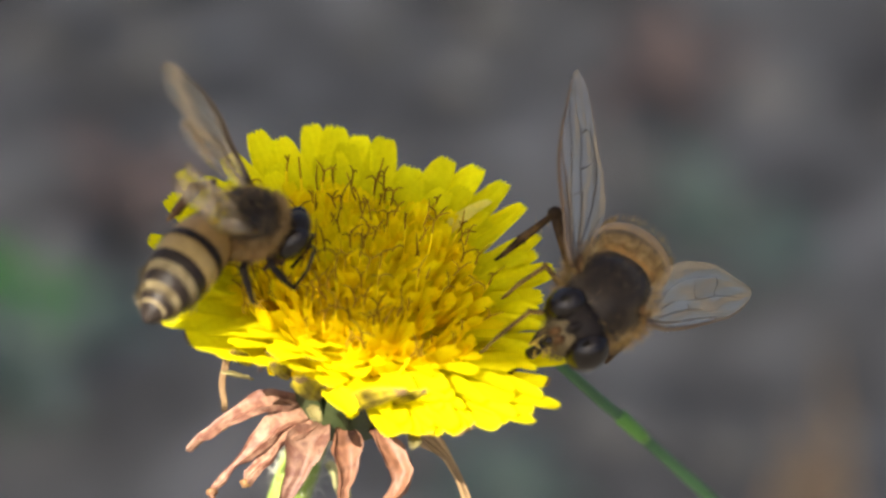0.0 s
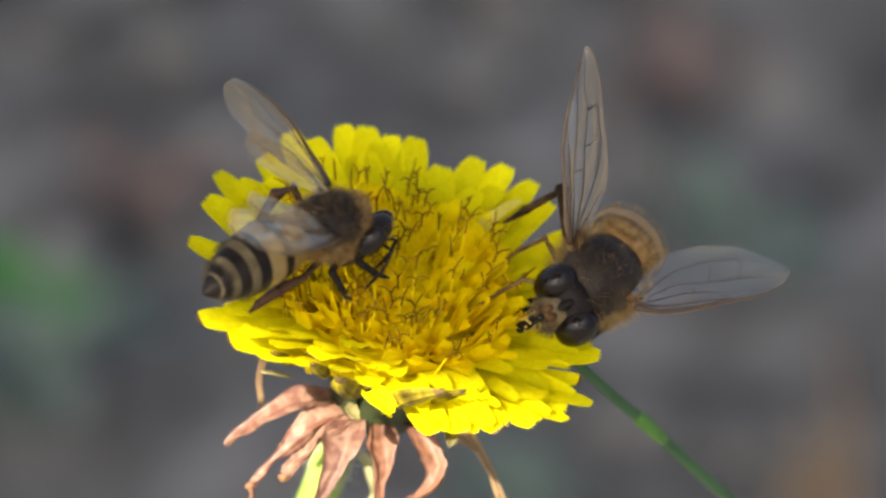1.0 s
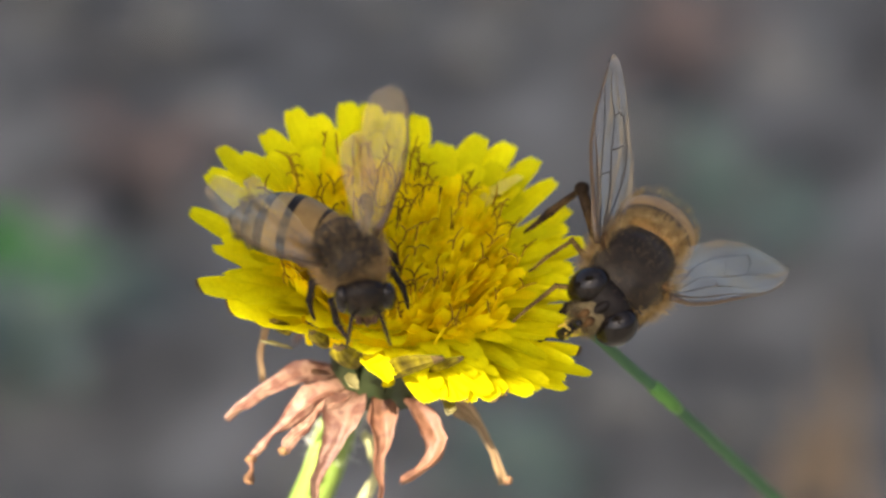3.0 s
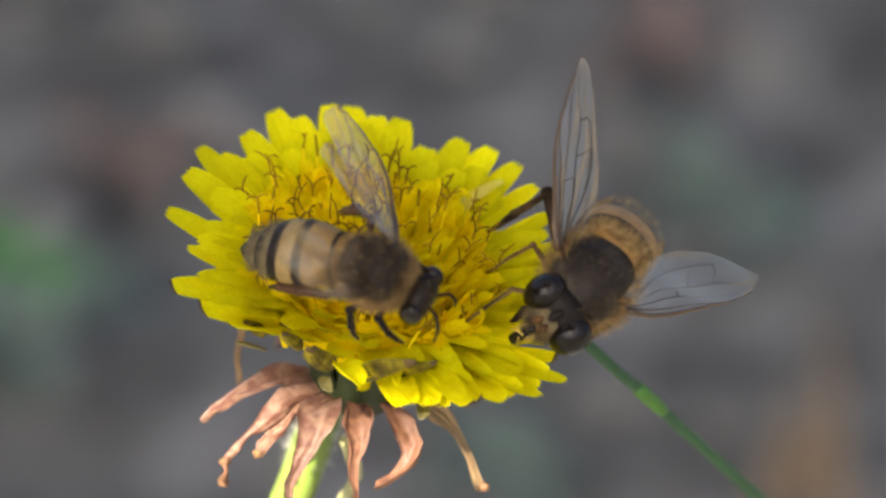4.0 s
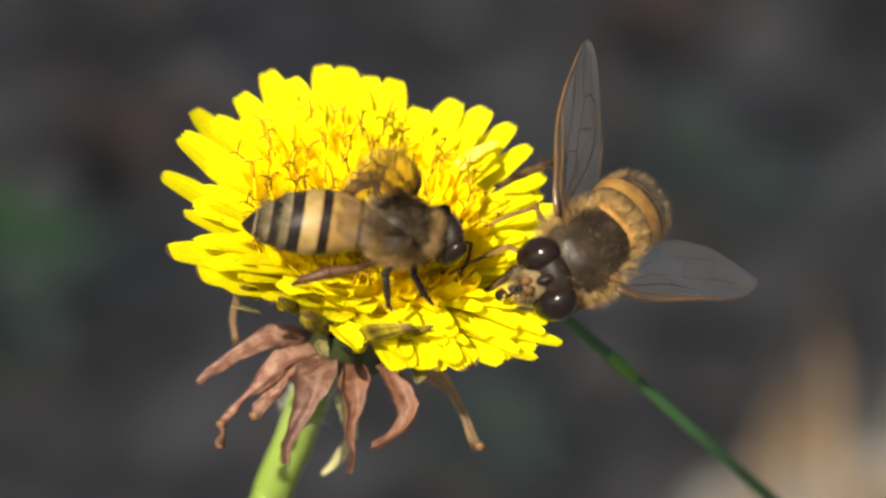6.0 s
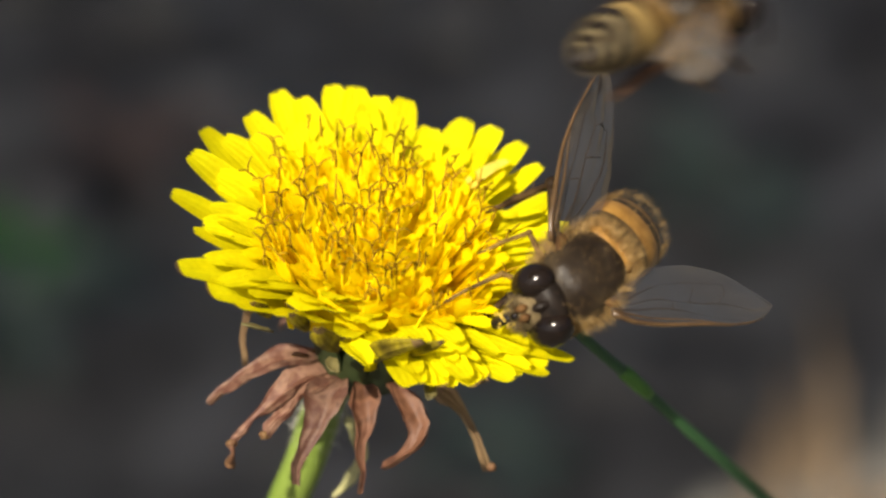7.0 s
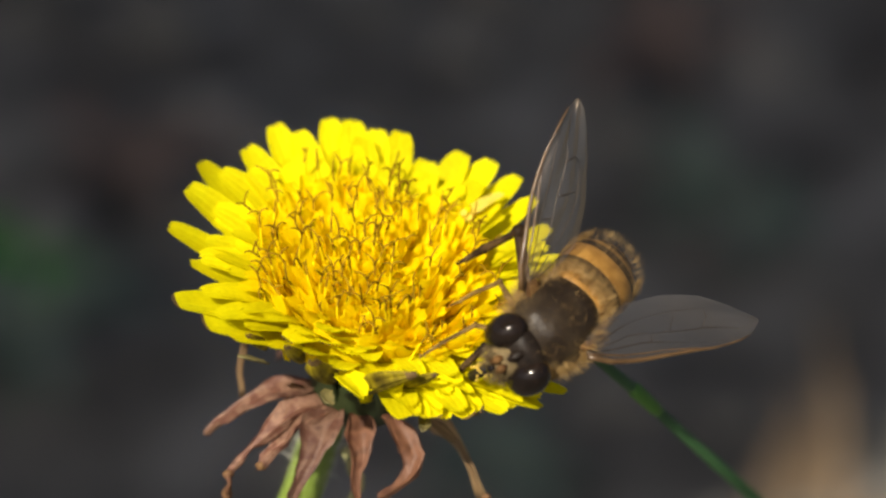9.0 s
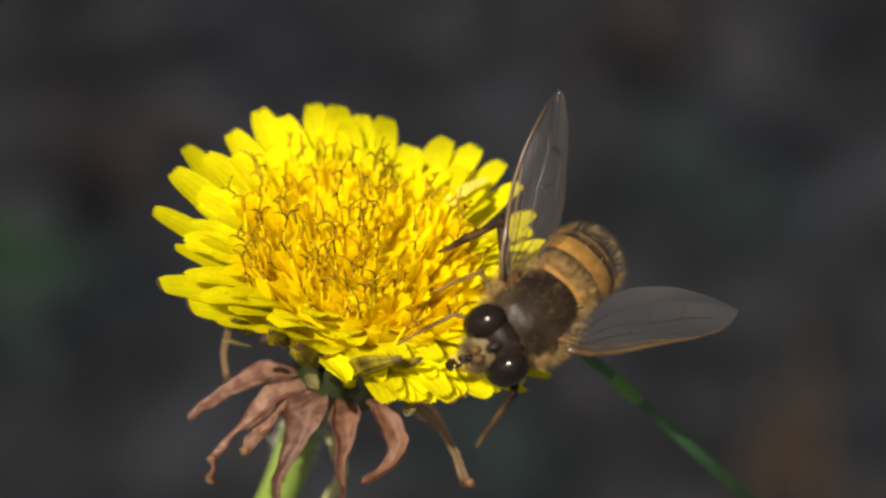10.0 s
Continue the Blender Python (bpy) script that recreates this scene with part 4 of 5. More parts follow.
    part("pollen", s, M_POLLEN, hd, "yellow pollen grains")
    grow = mm(2.35, 0, -0.4) @ Matrix.Scale(1.13, 4) @ mm(-2.72, 0, 0.4)
    for ob in (hd, *hd.children):
        ob.data.transform(grow)
    # abdomen: four rings, drooping
    ab = part("abdomen", (lambda q: (q.blob((-0.1, 0, 0), (0.8, 1.4, 1.0), 14, 8), q)[1])(Shape()), M_DARK, f, at=mm(-2.3, 0, 0.1, 0, -24, 0))
    cuts = [0, 0.36, 0.62, 0.82, 1.0]
    for k in range(4):
        s = Shape()
        rows = []
        for i in range(10):
            u = cuts[k] + (min(1, cuts[k + 1] + 0.015) - cuts[k]) * i / 9
            prof = max(0.03, math.sin(math.pi * min(1, 0.2 + 0.8 * u ** 0.95))) ** 0.6
            w, h = 2.4 * prof * (1 + 0.015 * i / 9), 1.75 * prof
            rows.append([(-5.6 * u, w * math.cos(a), h * math.sin(a) - 1.1 * u * u) for a in (2 * math.pi * j / 40 for j in range(40))])
        s.grid(rows, lambda i: (1 if i < 5 else 0, 1 if 2 < i < 7 else 0, 1 if 1 < i < 6 else 0, 1 if 2 < i < 5 else 0)[k], closed=True)
        part("abdomen_ring", s, [M_AMBER, M_FLY_BAND], ab, "dark brown abdomen ring with an amber edge")
    s = Shape()
    s.hairs((-2.6, 0, -0.3), (2.8, 2.3, 1.7), 9000, 0.42, 0.02, lambda d, r: d.z > -0.5 and (abs(d.y) > 0.80 or (d.x < -0.85 and r.random() < 0.12) or r.random() < 0.10), (-1.3, 0, 0), 30)
    part("fur", s, M_FUR_GOLD, ab, "golden fur along the abdomen")
    # legs
    leg(f, [(1.8, -1.4, -1.2), (2.8, -3.0, -1.4), (4.2, -3.6, -3.0), (4.9, -3.8, -3.6), (5.3, -3.9, -4.0)], [0.20, 0.16, 0.11, 0.08, 0.05], M_LEG_PALE, name="front_leg")
    leg(f, [(0.5, -1.8, -1.0), (0.1, -3.7, -0.7), (0.7, -4.3, -2.6), (1.0, -4.5, -3.8), (1.2, -4.7, -4.4)], [0.22, 0.18, 0.13, 0.09, 0.05], M_LEG_PALE, name="middle_leg")
    leg(f, [(-0.6, -1.8, -1.2), (-2.6, -4.9, 0.2), (-1.7, -5.6, -2.2), (-1.1, -5.9, -3.4), (-0.9, -6.1, -4.1)], [0.32, 0.41, 0.27, 0.15, 0.08], M_FLY_LEG, name="hind_leg")
    reaching = leg(f, [(1.8, 1.4, -1.5), (3.6, 2.4, -1.3), (5.1, 2.8, -2.4), (6.0, 3.0, -3.0), (6.5, 3.2, -3.3)], [0.24, 0.24, 0.19, 0.14, 0.08], M_FLY_LEG, name="front_leg")
    leg(f, [(0.5, 1.4, -1.6), (0.8, 1.9, -2.5), (0.4, 1.3, -3.6), (0.3, 1.0, -4.3), (0.4, 0.8, -4.8)], [0.27, 0.27, 0.20, 0.14, 0.07], M_FLY_LEG, name="middle_leg")
    leg(f, [(-0.8, 1.5, -1.6), (-2.0, 2.3, -2.2), (-1.2, 2.4, -3.9), (-0.6, 2.3, -4.8), (-0.2, 2.3, -5.1)], [0.35, 0.39, 0.30, 0.18, 0.09], M_FLY_LEG, name="hind_leg")
    ws = []
    for k in (1, -1):
        w = wing(f, "wing", mm(0.6, 2.3 * k, 1.3), 11.2, 3.7, M_WING, M_VEIN, FLY_OUT, VEINS, 0.14, "smoky clear wing with brown veins")
        q = Shape()
        q.blob((0.25, -0.35, 0.0), (0.6, 0.42, 0.12), 14, 8)
        part("wing_scale", q, M_LEG, w, "brown wing base scale")
        ws.append(w)
    return f, ws[0], ws[1], reaching, hd, ab


bee, bee_head, bee_abdomen, bee_wing_left, bee_hind_wing_left, bee_wing_right, bee_hind_wing_right = build_bee()
fly, fly_wing_left, fly_wing_right, fly_front_leg, fly_head, fly_abdomen = build_fly()


# ---- unseen leaf mats added to shade soil, stalk and flower; the last swings away
M_SHADE = material("shade_leaf_green", [(0.03, 0.08, 0.015), (0.06, 0.13, 0.03)], 40, 0.5, 0.3)


def to_sun(p, d):
    """The point d mm from p towards the sun."""
    return Vector(p) + SUN_TO * d


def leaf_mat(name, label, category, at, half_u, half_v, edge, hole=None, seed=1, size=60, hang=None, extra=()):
    """An added sunshade: a dense mat of overlapping leaves, square to the sun; u runs across, v away from the lower
    edge.
    """
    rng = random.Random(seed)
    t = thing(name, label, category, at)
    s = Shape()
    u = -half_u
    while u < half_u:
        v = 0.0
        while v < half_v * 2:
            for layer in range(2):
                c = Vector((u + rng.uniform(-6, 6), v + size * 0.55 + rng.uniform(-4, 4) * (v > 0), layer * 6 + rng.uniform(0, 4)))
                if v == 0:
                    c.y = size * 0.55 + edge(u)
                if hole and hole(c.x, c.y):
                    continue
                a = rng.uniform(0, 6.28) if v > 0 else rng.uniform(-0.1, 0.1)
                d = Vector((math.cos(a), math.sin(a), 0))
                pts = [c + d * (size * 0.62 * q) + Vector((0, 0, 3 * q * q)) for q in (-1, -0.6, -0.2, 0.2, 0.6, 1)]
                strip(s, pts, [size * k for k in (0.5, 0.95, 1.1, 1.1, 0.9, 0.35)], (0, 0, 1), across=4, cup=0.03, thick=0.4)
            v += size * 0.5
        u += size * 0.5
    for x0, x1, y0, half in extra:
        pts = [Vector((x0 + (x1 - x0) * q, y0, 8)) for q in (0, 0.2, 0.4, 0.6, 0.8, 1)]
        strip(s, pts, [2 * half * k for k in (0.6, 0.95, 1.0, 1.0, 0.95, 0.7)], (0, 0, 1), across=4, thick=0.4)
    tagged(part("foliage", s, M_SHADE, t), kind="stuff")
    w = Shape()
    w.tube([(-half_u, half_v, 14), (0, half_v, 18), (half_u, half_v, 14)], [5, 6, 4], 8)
    part("twig", w, M_LEG, t, "brown rod carrying an added leaf mat")
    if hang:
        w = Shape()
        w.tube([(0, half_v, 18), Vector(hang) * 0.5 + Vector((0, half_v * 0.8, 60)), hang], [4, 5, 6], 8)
        part("branch", w, M_LEG, t, "brown rod holding up an added leaf mat")
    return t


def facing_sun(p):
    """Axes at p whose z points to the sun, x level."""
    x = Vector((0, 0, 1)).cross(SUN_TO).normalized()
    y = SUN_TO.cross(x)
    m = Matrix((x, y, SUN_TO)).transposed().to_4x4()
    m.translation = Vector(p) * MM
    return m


CENTRE = HEAD.translation
SHADE_TURN = pose(0, 0, 0, 0, 0, 12)
soil_shade_at = facing_sun(to_sun(CENTRE, 800)) @ mm(-330, -130, 0)
# added out of view to darken the soil; its hole lets sun onto the dry grass
leaf_mat("overhanging_foliage", "unseen green leaf mat added overhead to shade the soil", "foliage", soil_shade_at, 262, 300,
         lambda u: 0.0, lambda u, v: math.hypot(u - 257, v - 136) < 48, 3, 60)
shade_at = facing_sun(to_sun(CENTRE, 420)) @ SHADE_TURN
# added out of view; its straight strip sets the shadow edge on the flower
shade_mat = leaf_mat("leafy_twig", "unseen green leaf mat added to shade the flower, swings away", "twig", shade_at, 120, 110,
                      lambda u: 0.0, None, 9, 50, (-300, 60, 552), ((-110, 110, 6.0, 6.0),))
stalk_shade_at = facing_sun(to_sun(CENTRE, 220))
# added out of view; its strips keep the lower stalk in shade
leaf_mat("leafy_shoot", "small unseen green leaf mat added to shade the stalk", "plant", stalk_shade_at @ mm(60, -70, 0), 20, 18,
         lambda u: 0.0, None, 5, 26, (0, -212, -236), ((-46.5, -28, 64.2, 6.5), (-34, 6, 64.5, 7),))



def motions():
    # sway of the stem, the shade and the two insects, in mm and degrees
    walk(flower, [
        (0, mm(-0.96, 2.99, 3.13, 1.7, 0.0, 1.5)),
        (0.5, mm(-0.34, 9.30, 1.34, 2.8, -0.1, 2.1)),
        (1, mm(-1.43, 12.77, 0.97, 3.5, 0.4, 2.8)),
        (1.5, mm(-1.71, 5.30, 1.39, 1.6, 0.3, 1.8)),
        (2, mm(-2.23, 8.64, 0.36, 2.2, 0.2, 2.7)),
        (2.5, mm(0.94, 5.14, 0.13, 1.3, -0.2, 1.1)),
        (2.7, mm(-0.61, 2.98, 0.11, 0.5, 0.3, 2.0)),
        (3.8, mm(1.32, 2.09, 1.31, 0.7, -0.2, 0.3)),
        (4, mm(-0.59, 0.31, 0.98, 0.2, 0.2, 0.0)),
        (4.5, mm(-1.26, 0.60, 0.70, -0.1, 0.3, 0.7)),
        (5, mm(-0.49, 1.58, 2.06, 0.5, 0.1, 0.4)),
        (5.5, mm(-2.44, 4.65, 0.43, 1.3, 0.6, 0.9)),
        (5.7, mm(-0.70, 6.34, 0.94, 1.7, 0.2, 0.7)),
        (6.8, mm(-0.95, 0.94, 0.59, 0.4, 0.3, 0.4)),
        (7, mm(0.33, 0.31, 1.23, 0.2, 0.1, 0.5)),
        (7.5, mm(0.00, -0.00, 0.00, 0.0, -0.0, 0.0)),
        (8, mm(-0.91, 0.90, -0.19, 0.2, 0.3, 0.5)),
        (8.5, mm(0.06, 1.53, -0.10, 0.5, -0.0, 0.1)),
        (9, mm(0.48, 1.01, -0.39, 0.2, -0.1, 0.2)),
        (9.5, mm(1.01, 0.31, -0.06, 0.1, -0.2, -0.4)),
        (10, mm(-0.42, 0.52, -0.25, 0.0, 0.2, 0.1))])
    walk(stalk, [(t, mm(x, 0, 0)) for t, x in (
        (0, 0.03), (0.6, 0.62), (1.2, 0.49), (1.8, -0.7), (2.4, 0.8), (2.7, 1.2), (3.8, 1.71), (4.2, 1.02), (4.5, 1.26), (5, 1.38), (5.5, -0.6), (6.8, 1), (7.5, -0.05), (8, 0.73), (8.6, 1.33), (9.3, 0.9), (10, 0.9))])
    walk(bee, [
        (0, mm(-11.06, -6.12, 208.58, 10.3, 3.1, 11.8)),
        (0.5, mm(-8.93, -3.41, 206.58, 11.3, -4.7, 21.7)),
        (1, mm(-7.18, -2.93, 206.29, 20.2, -7.6, 11.0)),
        (1.5, mm(-7.78, -6.02, 206.53, 15.3, 6.2, -7.9)),
        (2, mm(-7.92, -4.11, 204.41, 19.1, 17.1, -28.4)),
        (2.5, mm(-7.48, -5.34, 204.21, 24.8, 12.7, -43.4)),
        (2.7, mm(-6.86, -5.65, 203.93, 14.4, 16.9, -61.5)),
        (3.8, mm(-4.52, -7.19, 204.87, 21.9, 11.4, -30.3)),
        (4, mm(-3.85, -8.01, 204.86, 31.1, 15.0, -22.7)),
        (4.5, mm(-3.82, -6.79, 204.06, 16.4, 3.2, -2.6)),
        (5, mm(-3.32, -7.06, 205.33, 15.5, 0.6, 10.8)),
        (5.5, mm(-2.35, -7.32, 203.32, 21.5, 8.1, -2.9)),
        (5.7, mm(-2.70, -6.09, 203.66, 19.3, 8.3, 3.1)),
        (6.2, mm(-2.14, -5.57, 204.52, 4.1, 12.3, -0.7)),
        (6.5, mm(-5.74, -1.71, 208.00, -0.6, 0.3, 20.1)),
        (6.8, mm(-7.60, 2.89, 214.30, -0.4, -4.7, 24.0)),
        (6.9, mm(2.32, 4.36, 216.67, -0.5, -4.9, 20.9)),
        (7, mm(13.65, 2.44, 213.91, -0.5, -4.8, 14.6)),
        (7.1, mm(22.24, 6.49, 219.69, -0.5, -4.7, 23.4)),
        (7.4, mm(56.62, 15.49, 232.56, -0.5, -4.7, 23.3)),
        (10, mm(66.74, 17.01, 235.21, -0.4, -4.8, 23.1))])
    walk(bee_head, [
        (0, mm(1.70, 0.00, -0.10, -17.7, 35.7, -18.1)),
        (0.5, mm(1.70, 0.00, -0.10, -15.5, 33.0, -18.3)),
        (1, mm(1.70, 0.00, -0.10, -40.9, 36.3, -47.4)),
        (1.5, mm(1.70, 0.00, -0.10, -1.9, 30.4, 1.6)),
        (2, mm(1.70, 0.00, -0.10, -5.6, 16.2, -14.2)),
        (2.5, mm(1.70, 0.00, -0.10, -0.4, 7.0, -5.7)),
        (2.7, mm(1.70, 0.00, -0.10, -2.0, 4.4, -27.7)),
        (3.8, mm(1.70, 0.00, -0.10, -5.3, 1.0, -27.8)),
        (4, mm(1.70, 0.00, -0.10, -1.0, 9.4, -0.9)),
        (4.5, mm(1.70, 0.00, -0.10, -1.5, 16.5, 6.4)),
        (5, mm(1.70, 0.00, -0.10, -1.1, 15.2, 6.0)),
        (5.5, mm(1.70, 0.00, -0.10, 14.0, 32.7, 24.1)),
        (5.7, mm(1.70, 0.00, -0.10, 7.9, 13.6, 20.0)),
        (6.2, mm(1.70, 0.00, -0.10, 10.5, 17.9, 31.0)),
        (6.5, mm(1.70, 0.00, -0.10, 1.2, 3.9, 17.3)),
        (6.8, mm(1.70, 0.00, -0.10, 0.5, 4.2, 7.1)),
        (6.9, mm(1.70, 0.00, -0.10, 3.2, 21.4, 8.7)),
        (7, mm(1.70, 0.00, -0.10, 3.9, 12.6, 17.5)),
        (7.1, mm(1.70, 0.00, -0.10, 0.1, -0.9, -3.5)),
        (7.4, mm(1.70, 0.00, -0.10, 0.5, -3.6, -8.0)),
        (10, mm(1.70, 0.00, -0.10, 0.7, -4.2, -9.2))])
    walk(bee_abdomen, [
        (0, mm(-1.70, 0.00, -0.20, -3.4, -4.1, 49.6)),
        (0.5, mm(-1.70, 0.00, -0.20, -0.7, -1.9, 20.3)),
        (1, mm(-1.70, 0.00, -0.20, 3.3, 18.8, 30.5)),
        (1.5, mm(-1.70, 0.00, -0.20, -5.7, -15.3, 23.6)),
        (2, mm(-1.70, 0.00, -0.20, 1.0, -4.6, 35.5)),
        (2.5, mm(-1.70, 0.00, -0.20, -1.2, 5.0, 33.9)),
        (2.7, mm(-1.70, 0.00, -0.20, 2.6, -1.0, 40.5)),
        (3.8, mm(-1.70, 0.00, -0.20, 7.9, -7.4, 8.1)),
        (4, mm(-1.70, 0.00, -0.20, -7.0, -17.5, 9.4)),
        (4.5, mm(-1.70, 0.00, -0.20, 1.4, 10.5, -7.4)),
        (5, mm(-1.70, 0.00, -0.20, 1.4, 4.6, -12.5)),
        (5.5, mm(-1.70, 0.00, -0.20, 5.0, -12.4, -4.2)),
        (5.7, mm(-1.70, 0.00, -0.20, 1.8, 0.8, -5.9)),
        (6.2, mm(-1.70, 0.00, -0.20, 0.0, -7.6, 1.9)),
        (6.5, mm(-1.70, 0.00, -0.20, -0.0, 7.0, 7.2)),
        (6.8, mm(-1.70, 0.00, -0.20, 0.0, -2.5, 7.8)),
        (6.9, mm(-1.70, 0.00, -0.20, 0.0, 0.3, 24.5)),
        (7, mm(-1.70, 0.00, -0.20, -0.0, 15.7, 31.0)),
        (7.1, mm(-1.70, 0.00, -0.20, -0.0, 6.9, 12.8)),
        (7.4, mm(-1.70, 0.00, -0.20, -0.0, 1.2, 5.3)),
        (10, mm(-1.70, 0.00, -0.20, -0.0, 0.1, 3.8))])
    beat = [
        (0, mm(0.20, 1.40, 1.20, 178.9, -57.7, 155.9)),
        (0.5, mm(0.20, 1.40, 1.20, -141.6, -6.3, 114.2)),
        (1, mm(0.20, 1.40, 1.20, -173.3, -54.8, 141.1)),
        (1.5, mm(0.20, 1.40, 1.20, -172.1, -67.7, 145.3)),
        (2, mm(0.20, 1.40, 1.20, -150.3, -7.8, 132.0)),
        (2.5, mm(0.20, 1.40, 1.20, -150.4, -9.7, 146.6)),
        (2.7, mm(0.20, 1.40, 1.20, -135.2, -63.7, 122.5)),
        (3.8, mm(0.20, 1.40, 1.20, -141.0, -5.9, 132.4)),
        (4, mm(0.20, 1.40, 1.20, -146.8, 9.7, 134.7)),
        (4.25, mm(0.2, 1.4, 1.2, -153.3, -30.9, 139.8)),
        (4.5, mm(0.20, 1.40, 1.20, -179.2, -69.2, 164.8)),
        (5, mm(0.20, 1.40, 1.20, 157.7, -69.1, 177.8)),
        (5.25, mm(0.2, 1.4, 1.2, -134.7, -40.1, 119.8)),
        (5.5, mm(0.20, 1.40, 1.20, -114.9, 1.2, 113.5)),
        (5.6, mm(0.2, 1.4, 1.2, -131.1, -47.9, 127.5)),
        (5.7, mm(0.20, 1.40, 1.20, 125.3, -68.0, -130.5)),
        (5.95, mm(0.2, 1.4, 1.2, 62.6, -59.0, -121.4)),
        (6.2, mm(0.20, 1.40, 1.20, 15.2, -50.5, -130.2)),
        (6.35, mm(0.2, 1.4, 1.2, 123.5, -69.0, 137.2)),
        (6.5, mm(0.20, 1.40, 1.20, 172.5, -28.2, 105.5)),
        (6.8, mm(0.20, 1.40, 1.20, -178.3, 6.1, 105.5)),
        (6.9, mm(0.20, 1.40, 1.20, 171.5, -32.7, 105.5)),
        (7, mm(0.20, 1.40, 1.20, 178.3, -6.1, 105.5)),
        (7.1, mm(0.20, 1.40, 1.20, 170.5, -36.8, 105.5)),
        (7.4, mm(0.20, 1.40, 1.20, 176.7, -12.1, 105.5)),
        (10, mm(0.20, 1.40, 1.20, 176.7, -12.1, 105.5))]
    walk(bee_wing_left, beat)
    walk(bee_hind_wing_left, [(t, m @ HIND) for t, m in beat])
    beat = [
        (0, mm(0.20, -1.40, 1.20, -35.0, -45.1, -137.3)),
        (0.5, mm(0.20, -1.40, 1.20, -31.7, -41.9, -132.5)),
        (1, mm(0.20, -1.40, 1.20, -25.7, -44.3, -148.5)),
        (1.5, mm(0.20, -1.40, 1.20, -26.5, -45.6, -130.2)),
        (2, mm(0.20, -1.40, 1.20, -3.3, -41.9, -143.6)),
        (2.5, mm(0.20, -1.40, 1.20, -11.4, -44.8, -124.2)),
        (2.7, mm(0.20, -1.40, 1.20, -11.6, -52.0, -115.8)),
        (3.8, mm(0.20, -1.40, 1.20, -17.3, -54.3, -118.5)),
        (4, mm(0.20, -1.40, 1.20, -11.8, -60.8, -132.2)),
        (4.5, mm(0.20, -1.40, 1.20, -32.0, -48.6, -121.3)),
        (5, mm(0.20, -1.40, 1.20, -29.9, -43.5, -132.1)),
        (5.5, mm(0.20, -1.40, 1.20, -13.8, -48.3, -118.7)),
        (5.7, mm(0.20, -1.40, 1.20, -10.3, -41.5, -128.0)),
        (6.2, mm(0.20, -1.40, 1.20, -35.4, -31.7, -118.0)),
        (6.5, mm(0.20, -1.40, 1.20, 7.5, -28.2, -105.5)),
        (6.8, mm(0.20, -1.40, 1.20, -1.7, 6.1, -105.5)),
        (6.9, mm(0.20, -1.40, 1.20, 8.5, -32.7, -105.5)),
        (7, mm(0.20, -1.40, 1.20, 1.7, -6.1, -105.5)),
        (7.1, mm(0.20, -1.40, 1.20, 9.5, -36.8, -105.5)),
        (7.4, mm(0.20, -1.40, 1.20, 3.3, -12.1, -105.5)),
        (10, mm(0.20, -1.40, 1.20, 3.3, -12.1, -105.5))]
    walk(bee_wing_right, beat)
    walk(bee_hind_wing_right, [(t, m @ HIND) for t, m in beat])
    walk(fly, [
        (0, mm(8.46, -6.07, 203.62, -28.8, 10.4, -117.4)),
        (0.5, mm(7.53, -1.84, 201.88, -30.1, 7.0, -117.3)),
        (1, mm(7.78, -0.54, 201.12, -35.2, 6.7, -123.2)),
        (1.5, mm(6.88, -1.23, 201.89, -34.0, 9.3, -123.1)),
        (2, mm(6.71, -2.21, 200.59, -33.5, 11.6, -123.4)),
        (2.5, mm(8.09, -2.87, 200.56, -32.8, 12.8, -123.2)),
        (2.7, mm(9.50, -2.09, 200.65, -28.3, 14.1, -118.1)),
        (3.8, mm(9.04, -5.26, 201.66, -32.5, 11.5, -122.9)),
        (4, mm(7.93, -4.07, 201.41, -32.7, 12.5, -123.3)),
        (4.5, mm(7.06, -1.77, 201.02, -37.7, 9.0, -129.5)),
        (5, mm(6.68, -1.71, 202.45, -40.0, 6.6, -132.1)),
        (5.5, mm(7.14, -1.87, 200.75, -39.1, 8.0, -131.1)),
        (5.7, mm(7.92, -2.85, 201.11, -39.4, 7.5, -131.3)),
        (6.8, mm(7.81, -5.05, 200.85, -38.6, 8.7, -130.2)),
        (7, mm(7.58, -5.48, 201.54, -38.6, 8.7, -130.1)),
        (7.5, mm(6.82, -5.06, 200.50, -34.7, 11.7, -126.1)),
        (8, mm(6.41, -4.80, 200.18, -36.8, 10.3, -128.2)),
        (8.5, mm(6.45, -6.19, 200.12, -38.7, 8.8, -130.2)),
        (9, mm(5.86, -6.12, 200.00, -36.1, 10.9, -127.4)),
        (9.5, mm(6.08, -6.97, 200.27, -36.8, 10.3, -128.0)),
        (10, mm(5.70, -6.49, 200.06, -37.3, 9.8, -129.1))])
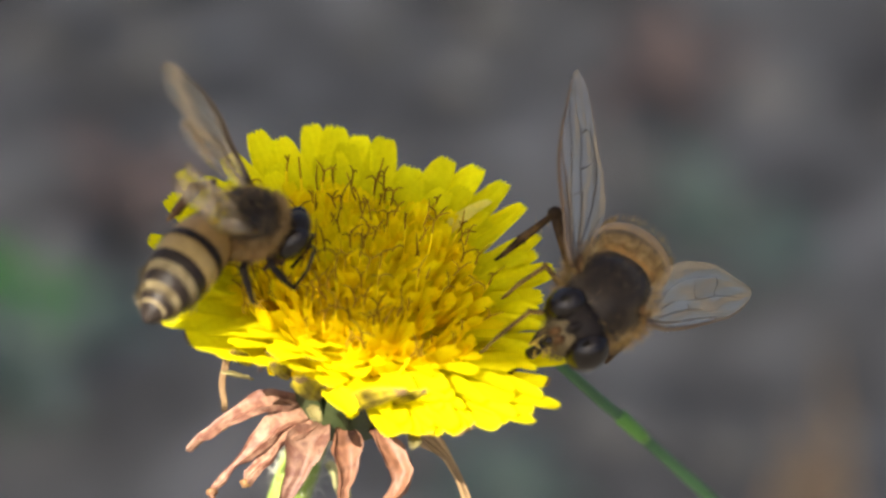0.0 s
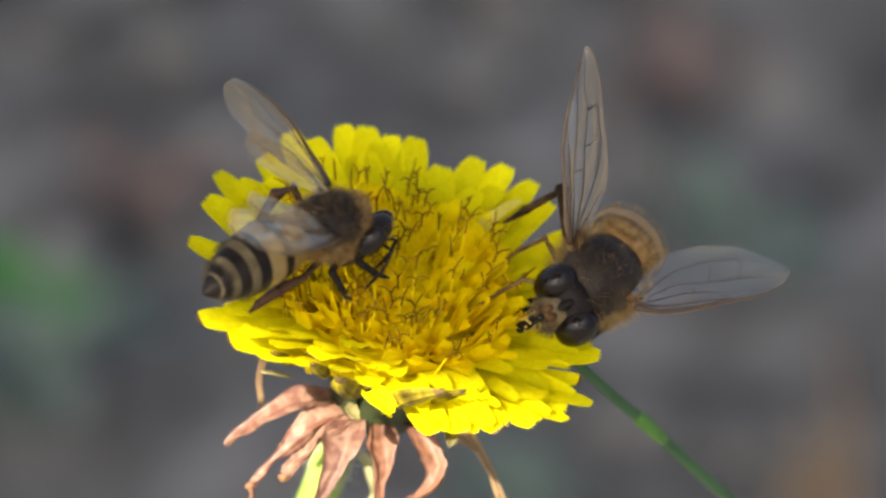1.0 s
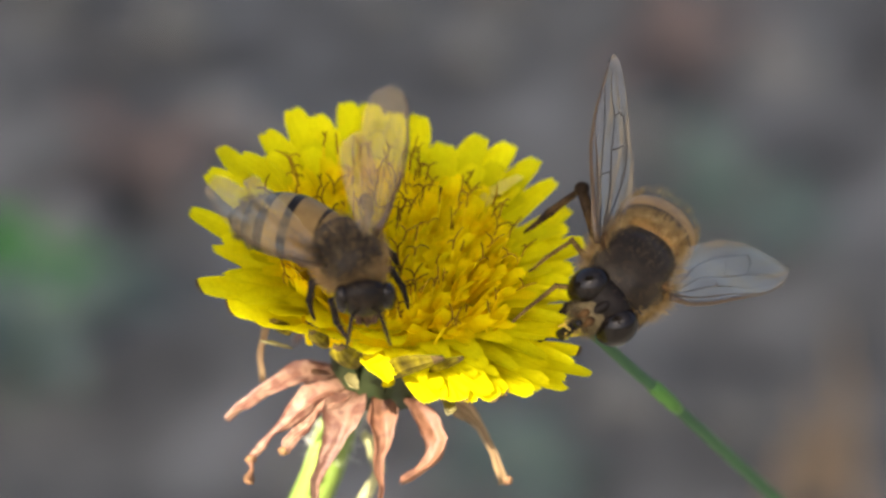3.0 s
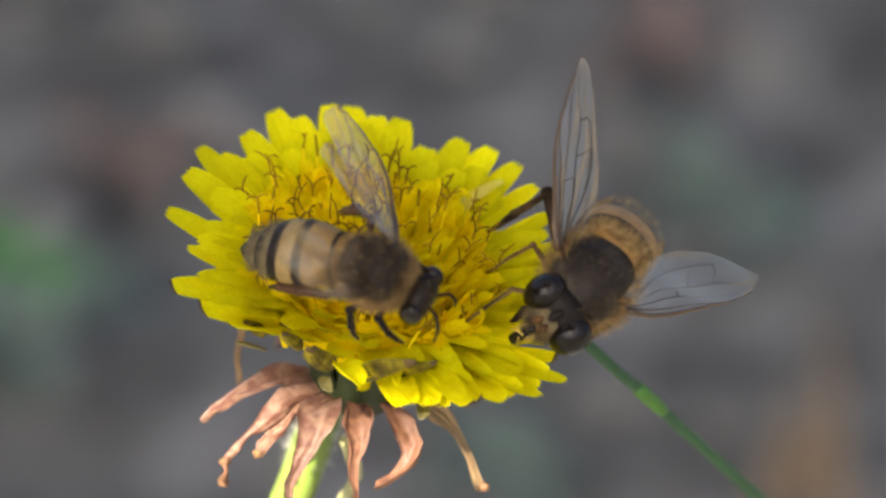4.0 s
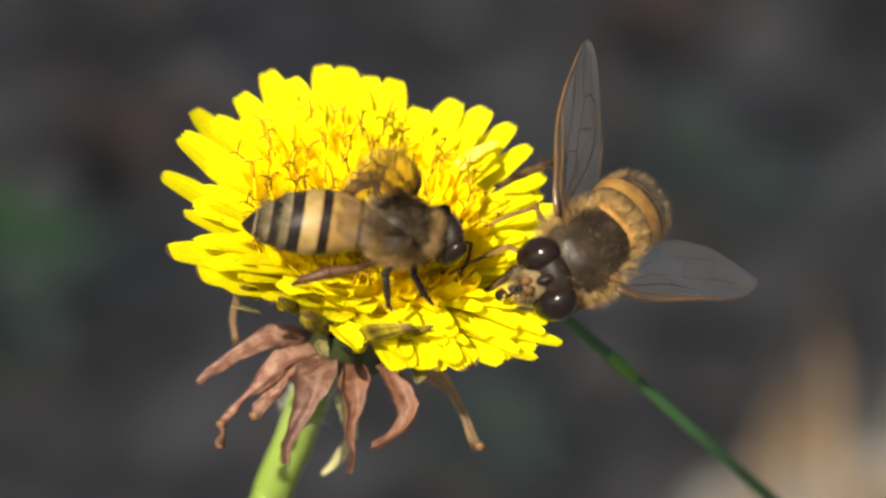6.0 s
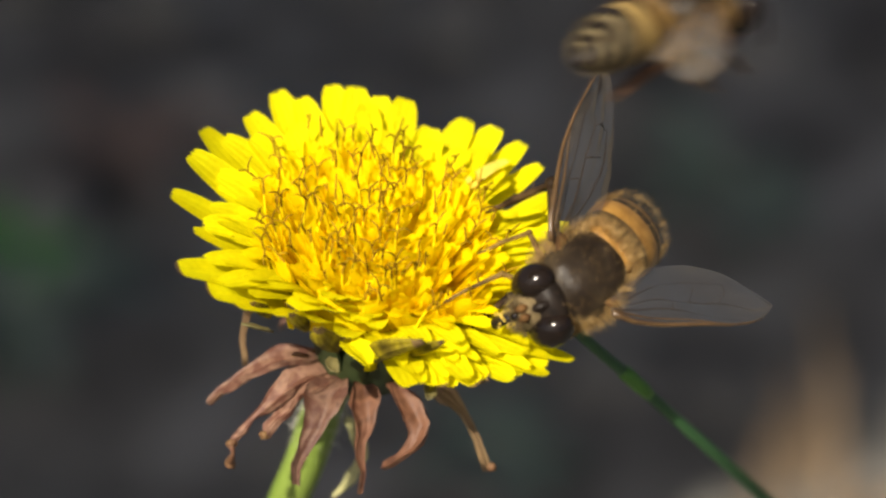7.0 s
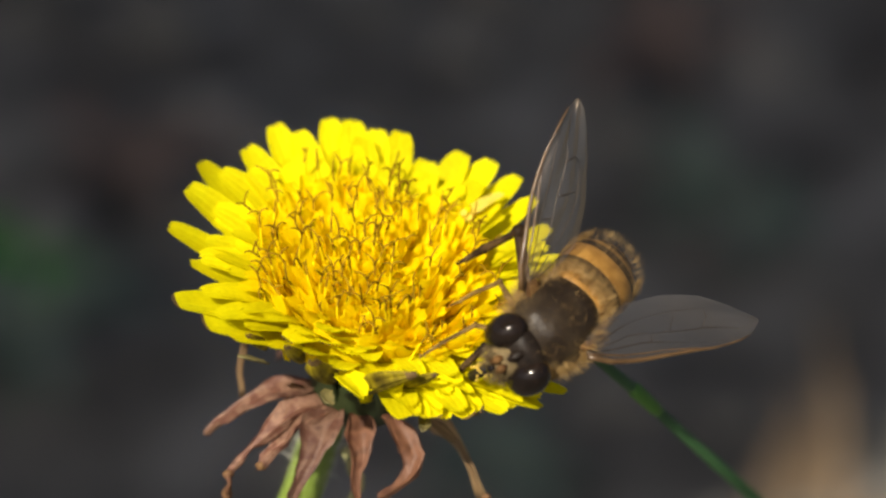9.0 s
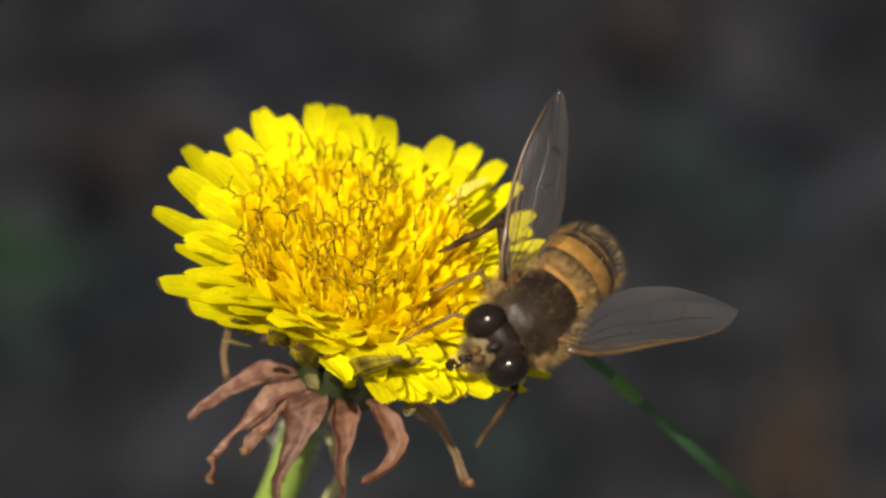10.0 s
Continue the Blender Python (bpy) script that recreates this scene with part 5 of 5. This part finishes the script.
    walk(fly_wing_left, [
        (0, mm(0.60, 2.30, 1.30, -169.3, 22.2, 151.3)),
        (0.5, mm(0.60, 2.30, 1.30, -169.9, 10.8, 144.6)),
        (1, mm(0.60, 2.30, 1.30, 177.7, -1.0, 147.6)),
        (1.5, mm(0.60, 2.30, 1.30, 177.2, 5.2, 146.4)),
        (2, mm(0.60, 2.30, 1.30, 174.9, 4.8, 146.0)),
        (2.5, mm(0.60, 2.30, 1.30, 174.6, 9.8, 146.1)),
        (2.7, mm(0.60, 2.30, 1.30, -177.9, 21.0, 145.0)),
        (3.8, mm(0.60, 2.30, 1.30, 176.6, 16.8, 149.3)),
        (4, mm(0.60, 2.30, 1.30, 175.5, 15.7, 148.5)),
        (4.5, mm(0.60, 2.30, 1.30, 174.4, 8.2, 142.2)),
        (5, mm(0.60, 2.30, 1.30, 172.0, 5.3, 144.3)),
        (5.5, mm(0.60, 2.30, 1.30, 174.5, 9.5, 141.6)),
        (5.7, mm(0.60, 2.30, 1.30, 171.5, 12.6, 147.2)),
        (6.8, mm(0.60, 2.30, 1.30, 173.7, 15.1, 145.4)),
        (7, mm(0.60, 2.30, 1.30, 171.2, 7.3, 143.1)),
        (7.5, mm(0.60, 2.30, 1.30, 173.3, 6.0, 142.3)),
        (8, mm(0.60, 2.30, 1.30, 169.5, 2.4, 143.5)),
        (8.5, mm(0.60, 2.30, 1.30, 166.5, 1.6, 151.1)),
        (9, mm(0.60, 2.30, 1.30, 170.7, -0.6, 145.3)),
        (9.5, mm(0.60, 2.30, 1.30, 169.9, 1.7, 148.3)),
        (10, mm(0.60, 2.30, 1.30, 168.1, -1.9, 147.6))])
    walk(fly_wing_right, [
        (0, mm(0.60, -2.30, 1.30, 21.3, -19.8, -142.1)),
        (0.5, mm(0.60, -2.30, 1.30, 18.5, -14.7, -141.2)),
        (1, mm(0.60, -2.30, 1.30, 14.8, -27.4, -131.5)),
        (1.5, mm(0.60, -2.30, 1.30, 19.8, -19.3, -138.4)),
        (2, mm(0.60, -2.30, 1.30, 20.6, -30.9, -134.2)),
        (2.5, mm(0.60, -2.30, 1.30, 22.9, -24.5, -142.5)),
        (2.7, mm(0.60, -2.30, 1.30, 26.1, -14.8, -148.5)),
        (3.8, mm(0.60, -2.30, 1.30, 25.3, -19.7, -144.9)),
        (4, mm(0.60, -2.30, 1.30, 23.9, -16.4, -144.5)),
        (4.5, mm(0.60, -2.30, 1.30, 26.7, -9.4, -146.6)),
        (5, mm(0.60, -2.30, 1.30, 24.5, -4.1, -146.9)),
        (5.5, mm(0.60, -2.30, 1.30, 23.0, -3.6, -144.2)),
        (5.7, mm(0.60, -2.30, 1.30, 20.8, -2.6, -140.4)),
        (6.8, mm(0.60, -2.30, 1.30, 12.5, -10.5, -145.5)),
        (7, mm(0.60, -2.30, 1.30, 13.7, -5.4, -148.5)),
        (7.5, mm(0.60, -2.30, 1.30, 17.0, -15.7, -150.1)),
        (8, mm(0.60, -2.30, 1.30, 13.2, -21.5, -145.2)),
        (8.5, mm(0.60, -2.30, 1.30, 9.4, -14.3, -138.2)),
        (9, mm(0.60, -2.30, 1.30, 14.2, -21.4, -146.0)),
        (9.5, mm(0.60, -2.30, 1.30, 11.6, -20.0, -142.5)),
        (10, mm(0.60, -2.30, 1.30, 14.6, -20.0, -144.7))])
    # the fly's head is turned to the petals
    walk(fly_head, [(t, FLY_NECK @ mm(2.7, 0, -0.2, -10, -11, a) @ mm(-2.7, 0, 0)) for t, a in (
        (0, -28), (0.5, -22), (1, -16), (2.5, -16), (4.5, -16), (7.5, -15), (10, -13))])
    # its abdomen lifts a little as it feeds
    walk(fly_abdomen, [(t, mm(-2.3, 0, 0.1, 0, a, 0)) for t, a in ((0, -25), (4, -24), (5.5, -20), (7, -14), (8.5, -10), (10, -9))])
    # the fly's front leg feels its way down the petals
    tucked, reached = mm(-1.6, -1.2, -0.9, 30, 35, -50), pose(0, 0, 0)
    walk(fly_front_leg, [(0, tucked), (9.5, tucked), (10, reached)])
    # the added shade mat: its lower edge creeps over the flower, then swings clear
    walk(shade_mat, [(t, shade_at @ mm(0, v, 0)) for t, v in (
        (0, -3.9), (0.5, -4.1), (1.0, -4.3), (2.0, -4.7), (2.5, -4.9), (3.8, -7.0), (4.2, -7.8), (4.5, -8.0), (4.8, -5.6), (5.0, -3.4), (5.1, 0.8),
        (5.2, 6.0), (5.3, 16.0), (5.5, 90.0), (5.8, 160.0), (6.5, 190.0), (9.5, 190.0), (9.75, 55.0), (9.9, 20.0), (10.0, 10.0))])


motions()
